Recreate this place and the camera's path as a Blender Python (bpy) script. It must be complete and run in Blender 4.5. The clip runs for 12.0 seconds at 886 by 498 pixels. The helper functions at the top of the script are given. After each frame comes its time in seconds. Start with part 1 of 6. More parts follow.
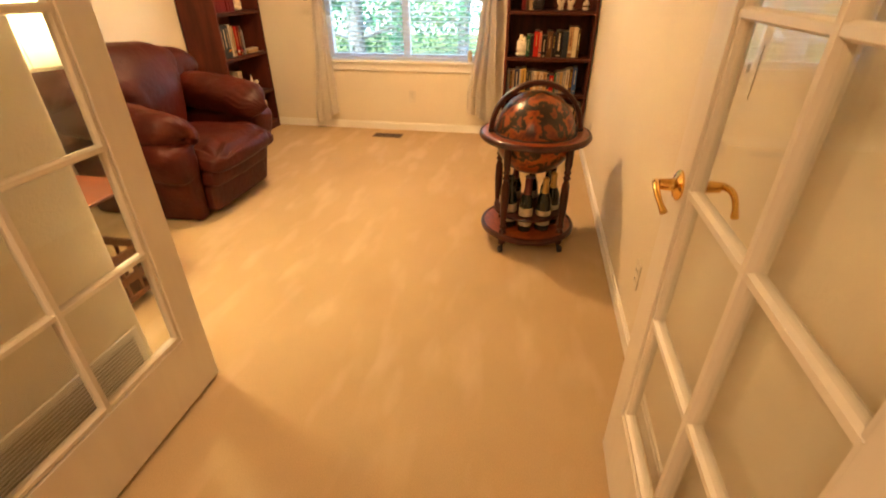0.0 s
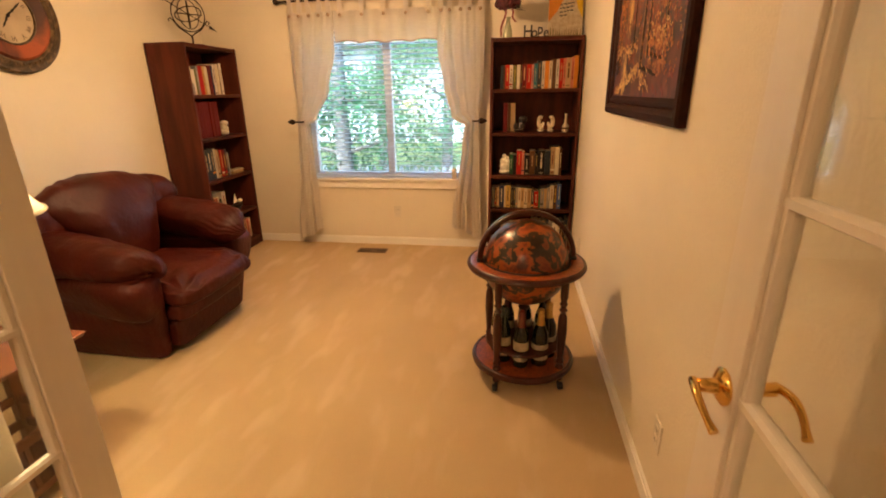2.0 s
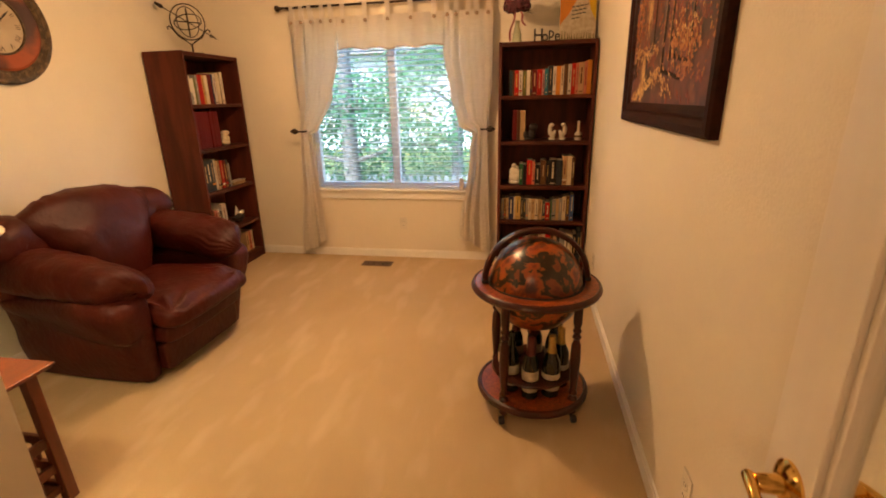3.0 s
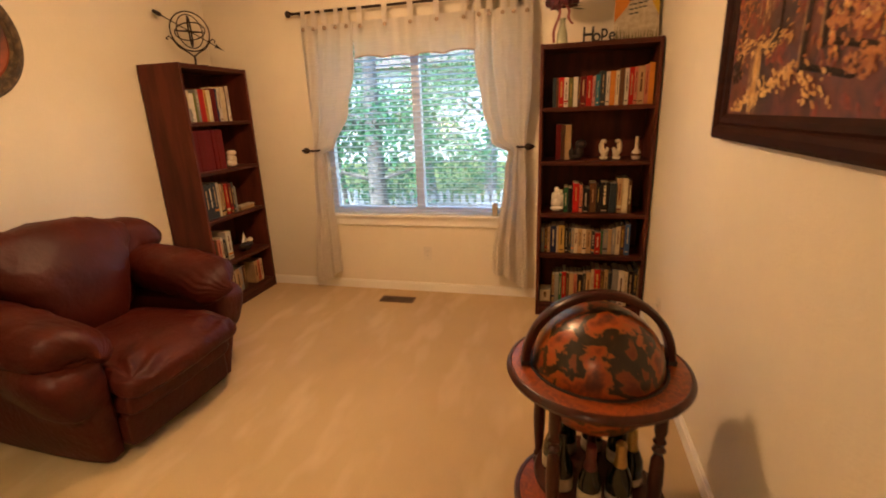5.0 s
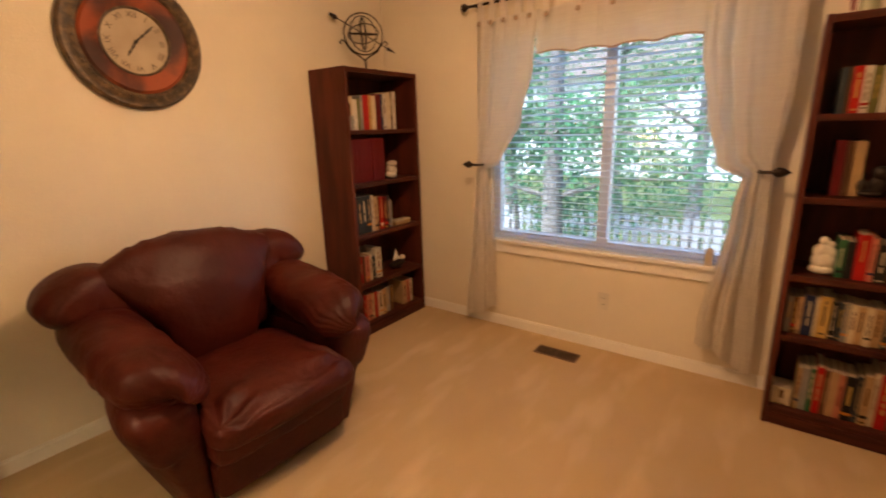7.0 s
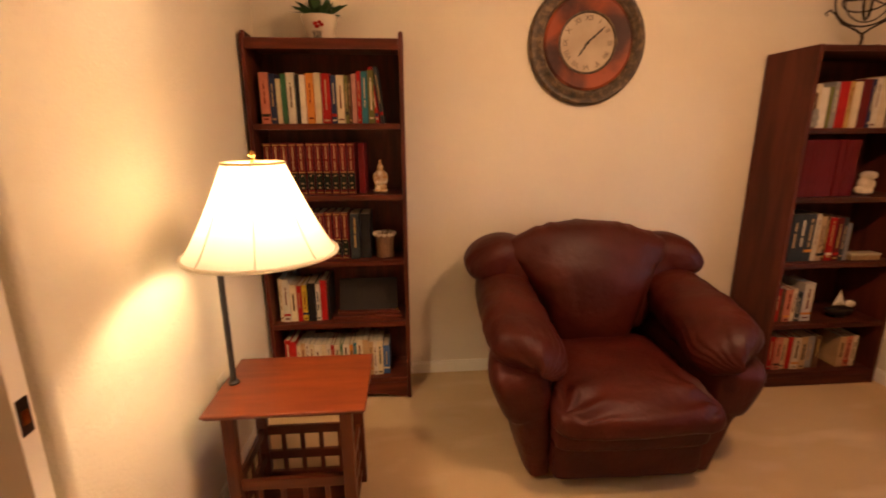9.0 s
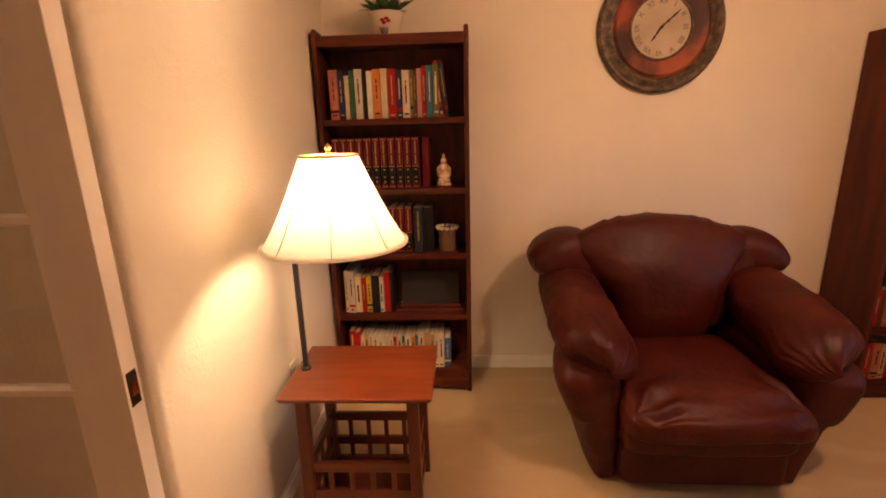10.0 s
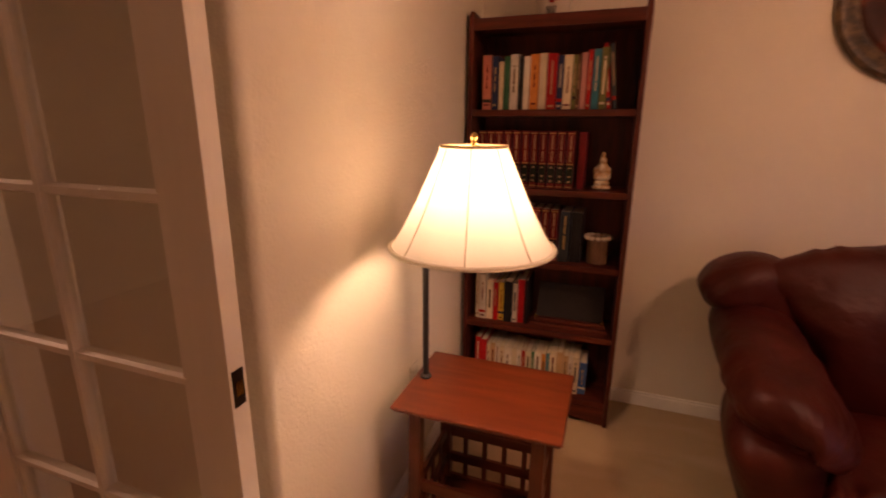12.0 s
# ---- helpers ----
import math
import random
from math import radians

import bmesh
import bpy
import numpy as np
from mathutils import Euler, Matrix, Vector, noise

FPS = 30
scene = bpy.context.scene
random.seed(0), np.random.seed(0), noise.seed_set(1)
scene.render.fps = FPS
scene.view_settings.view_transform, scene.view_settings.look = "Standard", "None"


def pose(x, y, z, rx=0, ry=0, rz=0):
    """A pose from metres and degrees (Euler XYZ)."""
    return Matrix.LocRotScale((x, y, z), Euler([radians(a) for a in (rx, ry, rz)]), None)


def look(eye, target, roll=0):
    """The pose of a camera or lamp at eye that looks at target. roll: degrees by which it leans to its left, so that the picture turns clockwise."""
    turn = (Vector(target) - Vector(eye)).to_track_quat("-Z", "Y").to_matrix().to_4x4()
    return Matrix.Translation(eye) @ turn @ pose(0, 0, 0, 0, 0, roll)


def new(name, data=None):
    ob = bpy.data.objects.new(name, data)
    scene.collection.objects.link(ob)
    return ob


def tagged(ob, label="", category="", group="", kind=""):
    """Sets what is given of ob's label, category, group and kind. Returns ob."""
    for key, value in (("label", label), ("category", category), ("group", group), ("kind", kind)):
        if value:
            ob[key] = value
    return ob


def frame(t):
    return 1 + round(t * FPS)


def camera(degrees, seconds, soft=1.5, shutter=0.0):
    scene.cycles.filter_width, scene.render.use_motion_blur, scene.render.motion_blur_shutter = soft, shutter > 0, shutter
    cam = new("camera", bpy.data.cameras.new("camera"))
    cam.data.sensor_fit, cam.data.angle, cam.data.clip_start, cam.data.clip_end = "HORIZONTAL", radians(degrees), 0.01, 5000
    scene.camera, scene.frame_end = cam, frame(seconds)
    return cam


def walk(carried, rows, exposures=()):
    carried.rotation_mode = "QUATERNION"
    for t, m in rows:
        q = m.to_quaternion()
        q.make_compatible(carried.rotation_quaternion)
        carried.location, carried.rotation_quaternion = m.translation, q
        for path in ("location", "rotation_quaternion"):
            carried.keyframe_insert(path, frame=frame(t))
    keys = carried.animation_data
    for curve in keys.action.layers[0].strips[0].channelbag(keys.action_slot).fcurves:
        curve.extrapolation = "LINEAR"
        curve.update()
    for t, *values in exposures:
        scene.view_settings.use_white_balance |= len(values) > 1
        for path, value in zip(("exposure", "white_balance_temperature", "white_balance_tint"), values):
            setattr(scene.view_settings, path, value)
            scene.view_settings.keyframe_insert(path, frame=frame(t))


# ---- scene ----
cam = camera(87.7, 12.0, soft=1.8, shutter=0.5)
PATH = [
    (0, (-0.099, -0.07, 1.333), (-0.413, 1.626, 0.32), -0.3),
    (0.5, (-0.131, -0.04, 1.372), (-0.414, 1.719, 0.463), -0.6),
    (1, (-0.143, 0.016, 1.394), (-0.416, 1.828, 0.593), -1.2),
    (1.5, (-0.141, 0.083, 1.415), (-0.407, 1.938, 0.715), -0.2),
    (2, (-0.137, 0.196, 1.433), (-0.425, 2.067, 0.788), -0.9),
    (2.5, (-0.136, 0.298, 1.425), (-0.446, 2.176, 0.809), -0.9),
    (3, (-0.119, 0.388, 1.437), (-0.46, 2.259, 0.818), -1.4),
    (3.2, (-0.127, 0.425, 1.436), (-0.461, 2.304, 0.837), -1.1),
    (5, (-0.193, 0.965, 1.442), (-0.676, 2.821, 0.875), -2.2),
    (5.5, (-0.196, 1.174, 1.423), (-0.8, 2.995, 0.86), -2.1),
    (6, (-0.238, 1.326, 1.427), (-0.966, 3.092, 0.832), -2.0),
    (6.5, (-0.303, 1.511, 1.439), (-1.211, 3.205, 0.887), -1.4),
    (7, (-0.399, 1.627, 1.437), (-1.551, 3.181, 0.93), -1.7),
    (7.5, (-0.438, 1.75, 1.447), (-1.896, 3.022, 0.941), -2.2),
    (7.7, (-0.444, 1.748, 1.446), (-2.045, 2.837, 0.944), -0.9),
    (9.5, (-0.45, 1.736, 1.423), (-2.389, 1.718, 0.935), -1.4),
    (10, (-0.452, 1.695, 1.415), (-2.386, 1.609, 0.913), -1.5),
    (10.5, (-0.461, 1.675, 1.414), (-2.385, 1.534, 0.887), -1.2),
    (11, (-0.479, 1.662, 1.4), (-2.382, 1.395, 0.847), -1.3),
    (11.5, (-0.563, 1.655, 1.397), (-2.451, 1.25, 0.877), -0.2),
    (12, (-0.661, 1.638, 1.395), (-2.481, 0.986, 0.885), 0.5),
]
EXPOSURES = [(0, 3.58, 6500, 5), (1.5, 3.22, 6500, 8), (2.5, 3.02, 6500, 11), (5.5, 2.80, 6500, 14), (7.0, 2.70, 6500, 18), (9.5, 2.67, 6500, 30), (10.5, 2.36, 6500, 40), (12, 1.83, 6500, 50)]
walk(cam, [(t, look(eye, target, roll)) for t, eye, target, roll in PATH], EXPOSURES)
# ---------- world, sun, lamps ----------
WARM = (1.0, 0.592, 0.29)
world = bpy.data.worlds.new("sky")
scene.world = world
world.use_nodes = True
wn = world.node_tree.nodes
sky = wn.new("ShaderNodeTexSky")
sky.sky_type, sky.sun_disc = "NISHITA", False
sky.sun_elevation, sky.sun_rotation = radians(52), radians(200)
wn["Background"].inputs[1].default_value = 0.15
world.node_tree.links.new(sky.outputs[0], wn["Background"].inputs[0])
sun = new("sun", bpy.data.lights.new("sun", "SUN"))
sun.data.energy, sun.data.angle, sun.data.color = 2.2, radians(12), (1.0, 0.95, 0.88)
sun.matrix_basis = look((0, 0, 0), (0.25, 0.75, -1.0))


def lamp(name, kind, at, watts, color, size):
    ob = new(name, bpy.data.lights.new(name, kind))
    ob.location = at
    ob.data.energy, ob.data.color = watts, color
    if kind == "AREA":
        ob.data.shape, ob.data.size = "DISK", size
    else:
        ob.data.shadow_soft_size = size
    return ob


lamp("ceiling_lamp_light", "POINT", (-1.27, 2.86, 2.27), 9.6, WARM, 0.08)
lamp("floor_lamp_light", "POINT", (-1.80, 1.31, 1.232), 2.75, (1.0, 0.765, 0.41), 0.045)
# Fill lamp added in the unseen hall to brighten the doors and floor.
lamp("hall_fill_light", "AREA", (-0.95, -1.2, 2.36), 3.2, WARM, 0.40)

# ---------- materials ----------
def socket(node, *names):
    for n in names:
        if n in node.inputs:
            return node.inputs[n]


def mat(name, col, col2=None, rough=0.6, scale=6.0, stretch=(1, 1, 1), fine=0.0, fine_scale=300.0, bump=0.0,
        bump_scale=60.0, metal=0.0, coat=0.0, spec=0.5, rand=0.0, lo=0.35, hi=0.65, detail=5.0):
    m = bpy.data.materials.new(name)
    m.use_nodes = True
    nt = m.node_tree
    n, l = nt.nodes, nt.links
    b = n["Principled BSDF"]
    b.inputs["Roughness"].default_value = rough
    b.inputs["Metallic"].default_value = metal
    b.inputs["Specular IOR Level"].default_value = spec
    b.inputs["Coat Weight"].default_value = coat
    b.inputs["Coat Roughness"].default_value = 0.12
    tc = n.new("ShaderNodeTexCoord")
    mp = n.new("ShaderNodeMapping")
    mp.inputs["Scale"].default_value = stretch
    l.new(tc.outputs["Object"], mp.inputs[0])
    col2 = col2 or tuple(c * 0.86 for c in col)
    nz = n.new("ShaderNodeTexNoise")
    nz.inputs["Scale"].default_value, nz.inputs["Detail"].default_value = scale, detail
    l.new(mp.outputs[0], nz.inputs[0])
    rp = n.new("ShaderNodeValToRGB")
    rp.color_ramp.elements[0].position, rp.color_ramp.elements[1].position = lo, hi
    rp.color_ramp.elements[0].color, rp.color_ramp.elements[1].color = (*col2, 1), (*col, 1)
    l.new(nz.outputs[0], rp.inputs[0])
    out = rp.outputs[0]
    if fine:
        fz = n.new("ShaderNodeTexNoise")
        fz.inputs["Scale"].default_value, fz.inputs["Detail"].default_value = fine_scale, 3
        l.new(mp.outputs[0], fz.inputs[0])
        mr = n.new("ShaderNodeMapRange")
        mr.inputs[3].default_value, mr.inputs[4].default_value = 1 - fine, 1 + fine
        l.new(fz.outputs[0], mr.inputs[0])
        hs = n.new("ShaderNodeHueSaturation")
        l.new(out, hs.inputs["Color"]), l.new(mr.outputs[0], hs.inputs["Value"])
        out = hs.outputs[0]
    if rand:
        oi = n.new("ShaderNodeObjectInfo")
        mr = n.new("ShaderNodeMapRange")
        mr.inputs[3].default_value, mr.inputs[4].default_value = 1 - rand, 1 + rand
        l.new(oi.outputs["Random"], mr.inputs[0])
        hs = n.new("ShaderNodeHueSaturation")
        l.new(out, hs.inputs["Color"]), l.new(mr.outputs[0], hs.inputs["Value"])
        out = hs.outputs[0]
    l.new(out, b.inputs["Base Color"])
    if bump:
        bz = n.new("ShaderNodeTexNoise")
        bz.inputs["Scale"].default_value, bz.inputs["Detail"].default_value = bump_scale, 4
        l.new(mp.outputs[0], bz.inputs[0])
        bp = n.new("ShaderNodeBump")
        bp.inputs["Strength"].default_value, bp.inputs["Distance"].default_value = 1.0, bump
        l.new(bz.outputs[0], bp.inputs["Height"]), l.new(bp.outputs[0], b.inputs["Normal"])
    return m


M_WALL = mat("cream_wall_paint", (0.76, 0.69, 0.56), (0.72, 0.65, 0.52), 0.62, 1.5, bump=0.0016, bump_scale=110, fine=0.02, fine_scale=40)
M_CEIL = mat("ceiling_paint", (0.8, 0.78, 0.72), None, 0.9, 3, bump=0.003, bump_scale=70)
M_TRIM = mat("white_trim_paint", (0.86, 0.83, 0.77), (0.82, 0.79, 0.73), 0.35, 4, bump=0.0003, bump_scale=80)
M_DOOR = mat("white_door_paint", (0.78, 0.72, 0.63), (0.74, 0.68, 0.59), 0.38, 3, stretch=(6, 6, 1), bump=0.0003, bump_scale=60)
M_CARPET = mat("beige_carpet", (0.62, 0.455, 0.265), (0.55, 0.40, 0.225), 0.95, 1.4, stretch=(1.1, 0.9, 1), fine=0.17, fine_scale=240, bump=0.006, bump_scale=330, spec=0.1, lo=0.3, hi=0.7, detail=3)


def brushed(m, angle, stretch, scale, lo, hi, share, col):
    """Pale brushed strokes in a pile, all at one angle."""
    nt = m.node_tree
    b = nt.nodes["Principled BSDF"]
    src = b.inputs["Base Color"].links[0].from_socket
    tc, mp, nz = (nt.nodes.new("ShaderNode" + k) for k in ("TexCoord", "Mapping", "TexNoise"))
    mp.inputs["Rotation"].default_value, mp.inputs["Scale"].default_value = (0, 0, radians(angle)), stretch
    nz.inputs["Scale"].default_value, nz.inputs["Detail"].default_value = scale, 2.5
    mr, mx = nt.nodes.new("ShaderNodeMapRange"), nt.nodes.new("ShaderNodeMixRGB")
    mr.inputs[1].default_value, mr.inputs[2].default_value, mr.inputs[4].default_value = lo, hi, share
    mx.inputs[2].default_value = (*col, 1)
    nt.links.new(tc.outputs["Object"], mp.inputs[0]), nt.links.new(mp.outputs[0], nz.inputs[0])
    nt.links.new(nz.outputs[0], mr.inputs[0]), nt.links.new(mr.outputs[0], mx.inputs[0])
    nt.links.new(src, mx.inputs[1]), nt.links.new(mx.outputs[0], b.inputs["Base Color"])


brushed(M_CARPET, 24, (2.6, 0.9, 1), 2.2, 0.55, 0.72, 0.45, (0.76, 0.60, 0.40))
brushed(M_CARPET, -32, (2.8, 0.9, 1), 2.0, 0.56, 0.73, 0.42, (0.75, 0.59, 0.39))
brushed(M_CARPET, 8, (2.0, 0.9, 1), 1.3, 0.56, 0.74, 0.45, (0.48, 0.345, 0.19))
M_WOODFLOOR = mat("red_brown_floor_wood", (0.30, 0.10, 0.04), (0.20, 0.06, 0.025), 0.3, 6, stretch=(1, 12, 1), rand=0.2)
M_CASE = mat("dark_walnut_wood", (0.105, 0.022, 0.010), (0.058, 0.012, 0.006), 0.52, 4, stretch=(4, 4, 0.6), fine=0.15, fine_scale=60, bump=0.0004, bump_scale=90, spec=0.22)
M_CASEH = mat("dark_walnut_shelf_wood", (0.085, 0.018, 0.008), (0.038, 0.008, 0.004), 0.52, 5, stretch=(0.8, 7, 7), fine=0.15, fine_scale=60, bump=0.0004, bump_scale=90, spec=0.22)
M_CHERRY = mat("cherry_wood", (0.105, 0.020, 0.008), (0.050, 0.010, 0.0045), 0.48, 5, stretch=(6, 6, 0.8), fine=0.12, fine_scale=70, bump=0.0003, bump_scale=90, spec=0.22)
M_CHERRYH = mat("cherry_shelf_wood", (0.115, 0.022, 0.0085), (0.055, 0.011, 0.005), 0.46, 5, stretch=(0.8, 7, 7), fine=0.12, fine_scale=70, bump=0.0003, bump_scale=90, spec=0.22)
M_TABLE = mat("orange_brown_table_wood", (0.17, 0.036, 0.009), (0.115, 0.022, 0.006), 0.30, 4, stretch=(9, 1, 9), fine=0.04, fine_scale=80, bump=0.0003, bump_scale=70, coat=0.3)
M_TABLEV = mat("orange_brown_leg_wood", (0.13, 0.028, 0.009), (0.08, 0.016, 0.006), 0.38, 4, stretch=(9, 9, 1), fine=0.10, fine_scale=80)
M_TABLEX = mat("orange_brown_rail_wood", (0.13, 0.028, 0.009), (0.08, 0.016, 0.006), 0.38, 4, stretch=(9, 1, 9), fine=0.10, fine_scale=80)
M_LEATHER = mat("oxblood_leather", (0.074, 0.0100, 0.0048), (0.046, 0.0056, 0.0030), 0.46, 5, fine=0.14, fine_scale=110, bump=0.0040, bump_scale=34, spec=0.24)
M_FABRIC = mat("cream_curtain_cloth", (0.82, 0.775, 0.71), (0.77, 0.72, 0.655), 0.9, 8, stretch=(1, 1, 14), fine=0.08, fine_scale=150, bump=0.001, bump_scale=200, spec=0.2)
M_IRON = mat("dark_bronze_iron", (0.045, 0.026, 0.016), (0.028, 0.016, 0.011), 0.42, 12, metal=0.7)
M_BLACK = mat("black_metal", (0.018, 0.016, 0.015), None, 0.4, 9)
M_BRASS = mat("polished_brass", (0.78, 0.50, 0.15), (0.72, 0.44, 0.12), 0.14, 8, metal=1.0)
M_PLATE = mat("cream_plastic", (0.72, 0.66, 0.55), None, 0.4, 5)
# Near-black of the clock hands; also painted as shade in slots and duct.
M_DARK = mat("black_and_hole_shade", (0.02, 0.016, 0.013), None, 0.8, 5)
M_GLOBEWOOD = mat("globe_stand_wood", (0.062, 0.012, 0.006), (0.030, 0.006, 0.003), 0.30, 6, stretch=(3, 3, 1), coat=0.25, spec=0.3)
M_VINYL = mat("white_vinyl", (0.84, 0.86, 0.90), None, 0.4, 4)
M_SLAT = mat("white_blind_slat", (0.80, 0.86, 0.93), (0.77, 0.83, 0.90), 0.45, 5)
M_PORCELAIN = mat("cream_porcelain", (0.64, 0.56, 0.44), (0.50, 0.41, 0.29), 0.22, 14)
M_PAPER = mat("book_pages", (0.66, 0.56, 0.40), (0.56, 0.46, 0.32), 0.9, 4, stretch=(60, 1, 1))
M_GREEN = mat("leaf_green", (0.05, 0.12, 0.03), (0.025, 0.07, 0.02), 0.5, 8, rand=0.2)
M_GOLD = mat("gold_foil", (0.34, 0.20, 0.07), None, 0.45, 9)


def glass(name, rough=0.0, least=0.065):
    m = bpy.data.materials.new(name)
    m.use_nodes = True
    nt = m.node_tree
    nt.nodes.remove(nt.nodes["Principled BSDF"])
    tr, gl, mx, lw = (nt.nodes.new("ShaderNode" + k) for k in ("BsdfTransparent", "BsdfGlossy", "MixShader", "LayerWeight"))
    pw, ad = nt.nodes.new("ShaderNodeMath"), nt.nodes.new("ShaderNodeMath")
    pw.operation, ad.operation = "POWER", "MULTIPLY_ADD"
    pw.inputs[1].default_value, ad.inputs[1].default_value, ad.inputs[2].default_value = 5.0, 0.75, least
    gl.inputs["Roughness"].default_value = rough
    tr.inputs[0].default_value = (0.97, 0.98, 0.97, 1)
    lw.inputs[0].default_value = 0.5
    nt.links.new(lw.outputs["Facing"], pw.inputs[0])
    nt.links.new(pw.outputs[0], ad.inputs[0])
    nt.links.new(ad.outputs[0], mx.inputs[0])
    nt.links.new(tr.outputs[0], mx.inputs[1])
    nt.links.new(gl.outputs[0], mx.inputs[2])
    nt.links.new(mx.outputs[0], nt.nodes["Material Output"].inputs[0])
    return m


M_GLASS = glass("clear_glass")
M_DOUBLE = glass("double_glazing", 0.0, 0.10)


def emit(name, col, strength):
    m = bpy.data.materials.new(name)
    m.use_nodes = True
    b = m.node_tree.nodes["Principled BSDF"]
    b.inputs["Base Color"].default_value = (*col, 1)
    b.inputs["Emission Color"].default_value = (*col, 1)
    b.inputs["Emission Strength"].default_value = strength
    return m


M_BULB = emit("lit_bulb", (1.0, 0.70, 0.40), 3)
# Glow of the added hall fill fixture; no such lamp is known there.
M_DIFF = emit("hall_fill_glow", (1.0, 0.68, 0.38), 2.5)


def cloth_shade(name, share, dark, pale, clear=0.0):
    m = bpy.data.materials.new(name)
    m.use_nodes = True
    nt = m.node_tree
    nt.nodes.remove(nt.nodes["Principled BSDF"])
    df, tl, mx = (nt.nodes.new("ShaderNode" + k) for k in ("BsdfDiffuse", "BsdfTranslucent", "MixShader"))
    nz = nt.nodes.new("ShaderNodeTexNoise")
    nz.inputs["Scale"].default_value = 220
    rp = nt.nodes.new("ShaderNodeValToRGB")
    rp.color_ramp.elements[0].color, rp.color_ramp.elements[1].color = (*dark, 1), (*pale, 1)
    nt.links.new(nz.outputs[0], rp.inputs[0])
    for s in (df, tl):
        nt.links.new(rp.outputs[0], s.inputs[0])
    mx.inputs[0].default_value = share
    nt.links.new(df.outputs[0], mx.inputs[1]), nt.links.new(tl.outputs[0], mx.inputs[2])
    out = mx
    if clear:
        tr, out = nt.nodes.new("ShaderNodeBsdfTransparent"), nt.nodes.new("ShaderNodeMixShader")
        out.inputs[0].default_value = clear
        nt.links.new(mx.outputs[0], out.inputs[1]), nt.links.new(tr.outputs[0], out.inputs[2])
    nt.links.new(out.outputs[0], nt.nodes["Material Output"].inputs[0])
    return m


M_SHADE = cloth_shade("lampshade_cloth", 0.23, (0.82, 0.77, 0.67), (0.88, 0.83, 0.73))
M_FROST = cloth_shade("frosted_glass", 0.72, (0.90, 0.88, 0.85), (0.92, 0.90, 0.87), 0.8)


def ramp_mat(name, stops, scale, rough, coat=0.0, stretch=(1, 1, 1), bump=0.0, distort=0.0, detail=6.0):
    m = mat(name, (0.5, 0.5, 0.5), None, rough, scale, stretch=stretch, coat=coat, bump=bump, bump_scale=scale * 4, detail=detail)
    nz = m.node_tree.nodes["Noise Texture"]
    nz.inputs["Distortion"].default_value = distort
    r = m.node_tree.nodes["Color Ramp"].color_ramp
    while len(r.elements) < len(stops):
        r.elements.new(0.5)
    for e, (p, c) in zip(r.elements, stops):
        e.position, e.color = p, (*c, 1)
    return m


OCHRE, OLIVE, RUST = (0.32, 0.060, 0.007), (0.020, 0.012, 0.005), (0.125, 0.016, 0.004)
M_MAP = ramp_mat("antique_map_print", [(0.0, RUST), (0.36, (0.06, 0.010, 0.004)), (0.42, (0.15, 0.026, 0.006)), (0.475, OCHRE), (0.515, (0.27, 0.075, 0.013)), (0.530, OLIVE), (0.60, (0.034, 0.018, 0.007)), (0.62, (0.20, 0.040, 0.007)), (0.70, RUST)], 10.0, 0.28, coat=0.10, distort=0.25, detail=12)
M_MAPBAND = ramp_mat("antique_map_band", [(0.0, RUST), (0.40, (0.19, 0.040, 0.007)), (0.49, OCHRE), (0.54, RUST), (0.60, (0.23, 0.046, 0.006))], 22, 0.34, coat=0.08, distort=1.0)
M_PAINT = ramp_mat("autumn_forest_painting", [(0.32, (0.022, 0.006, 0.003)), (0.46, (0.06, 0.012, 0.005)), (0.54, (0.15, 0.032, 0.008)), (0.62, (0.07, 0.015, 0.006)), (0.72, (0.24, 0.07, 0.015))], 6, 0.45, bump=0.001, distort=0.3, detail=9)
M_FRAME = mat("espresso_frame_wood", (0.036, 0.0085, 0.0045), (0.020, 0.005, 0.003), 0.55, 6, stretch=(5, 1, 5), spec=0.10)
M_BARK = mat("grey_bark", (0.19, 0.20, 0.21), (0.10, 0.105, 0.11), 0.9, 9, stretch=(3, 3, 0.6), bump=0.01, bump_scale=20)
M_LEAF = mat("tree_leaf", (0.10, 0.33, 0.17), (0.05, 0.18, 0.09), 0.5, 1.2, spec=0.4)
M_LAWN = mat("lawn_grass", (0.09, 0.14, 0.04), (0.05, 0.09, 0.025), 0.9, 2, bump=0.03, bump_scale=30)
M_FENCE = mat("white_fence_paint", (0.30, 0.35, 0.42), None, 0.6, 3)

def thin(m, share):
    """Let part of the light through a cloth or a leaf."""
    nt = m.node_tree
    b = nt.nodes["Principled BSDF"]
    tl, mx = nt.nodes.new("ShaderNodeBsdfTranslucent"), nt.nodes.new("ShaderNodeMixShader")
    mx.inputs[0].default_value = share
    nt.links.new(b.inputs["Base Color"].links[0].from_socket, tl.inputs[0])
    nt.links.new(b.outputs[0], mx.inputs[1]), nt.links.new(tl.outputs[0], mx.inputs[2])
    nt.links.new(mx.outputs[0], nt.nodes["Material Output"].inputs[0])


thin(M_LEAF, 0.5)
thin(M_FABRIC, 0.57)
thin(M_SLAT, 0.75)

# ---------- mesh helpers ----------
def thing(name, label, category, group="", m=None, kind=""):
    ob = new(name)
    ob.empty_display_size = 0.05
    if m is not None:
        ob.matrix_basis = m
    return tagged(ob, label, category, group, kind)


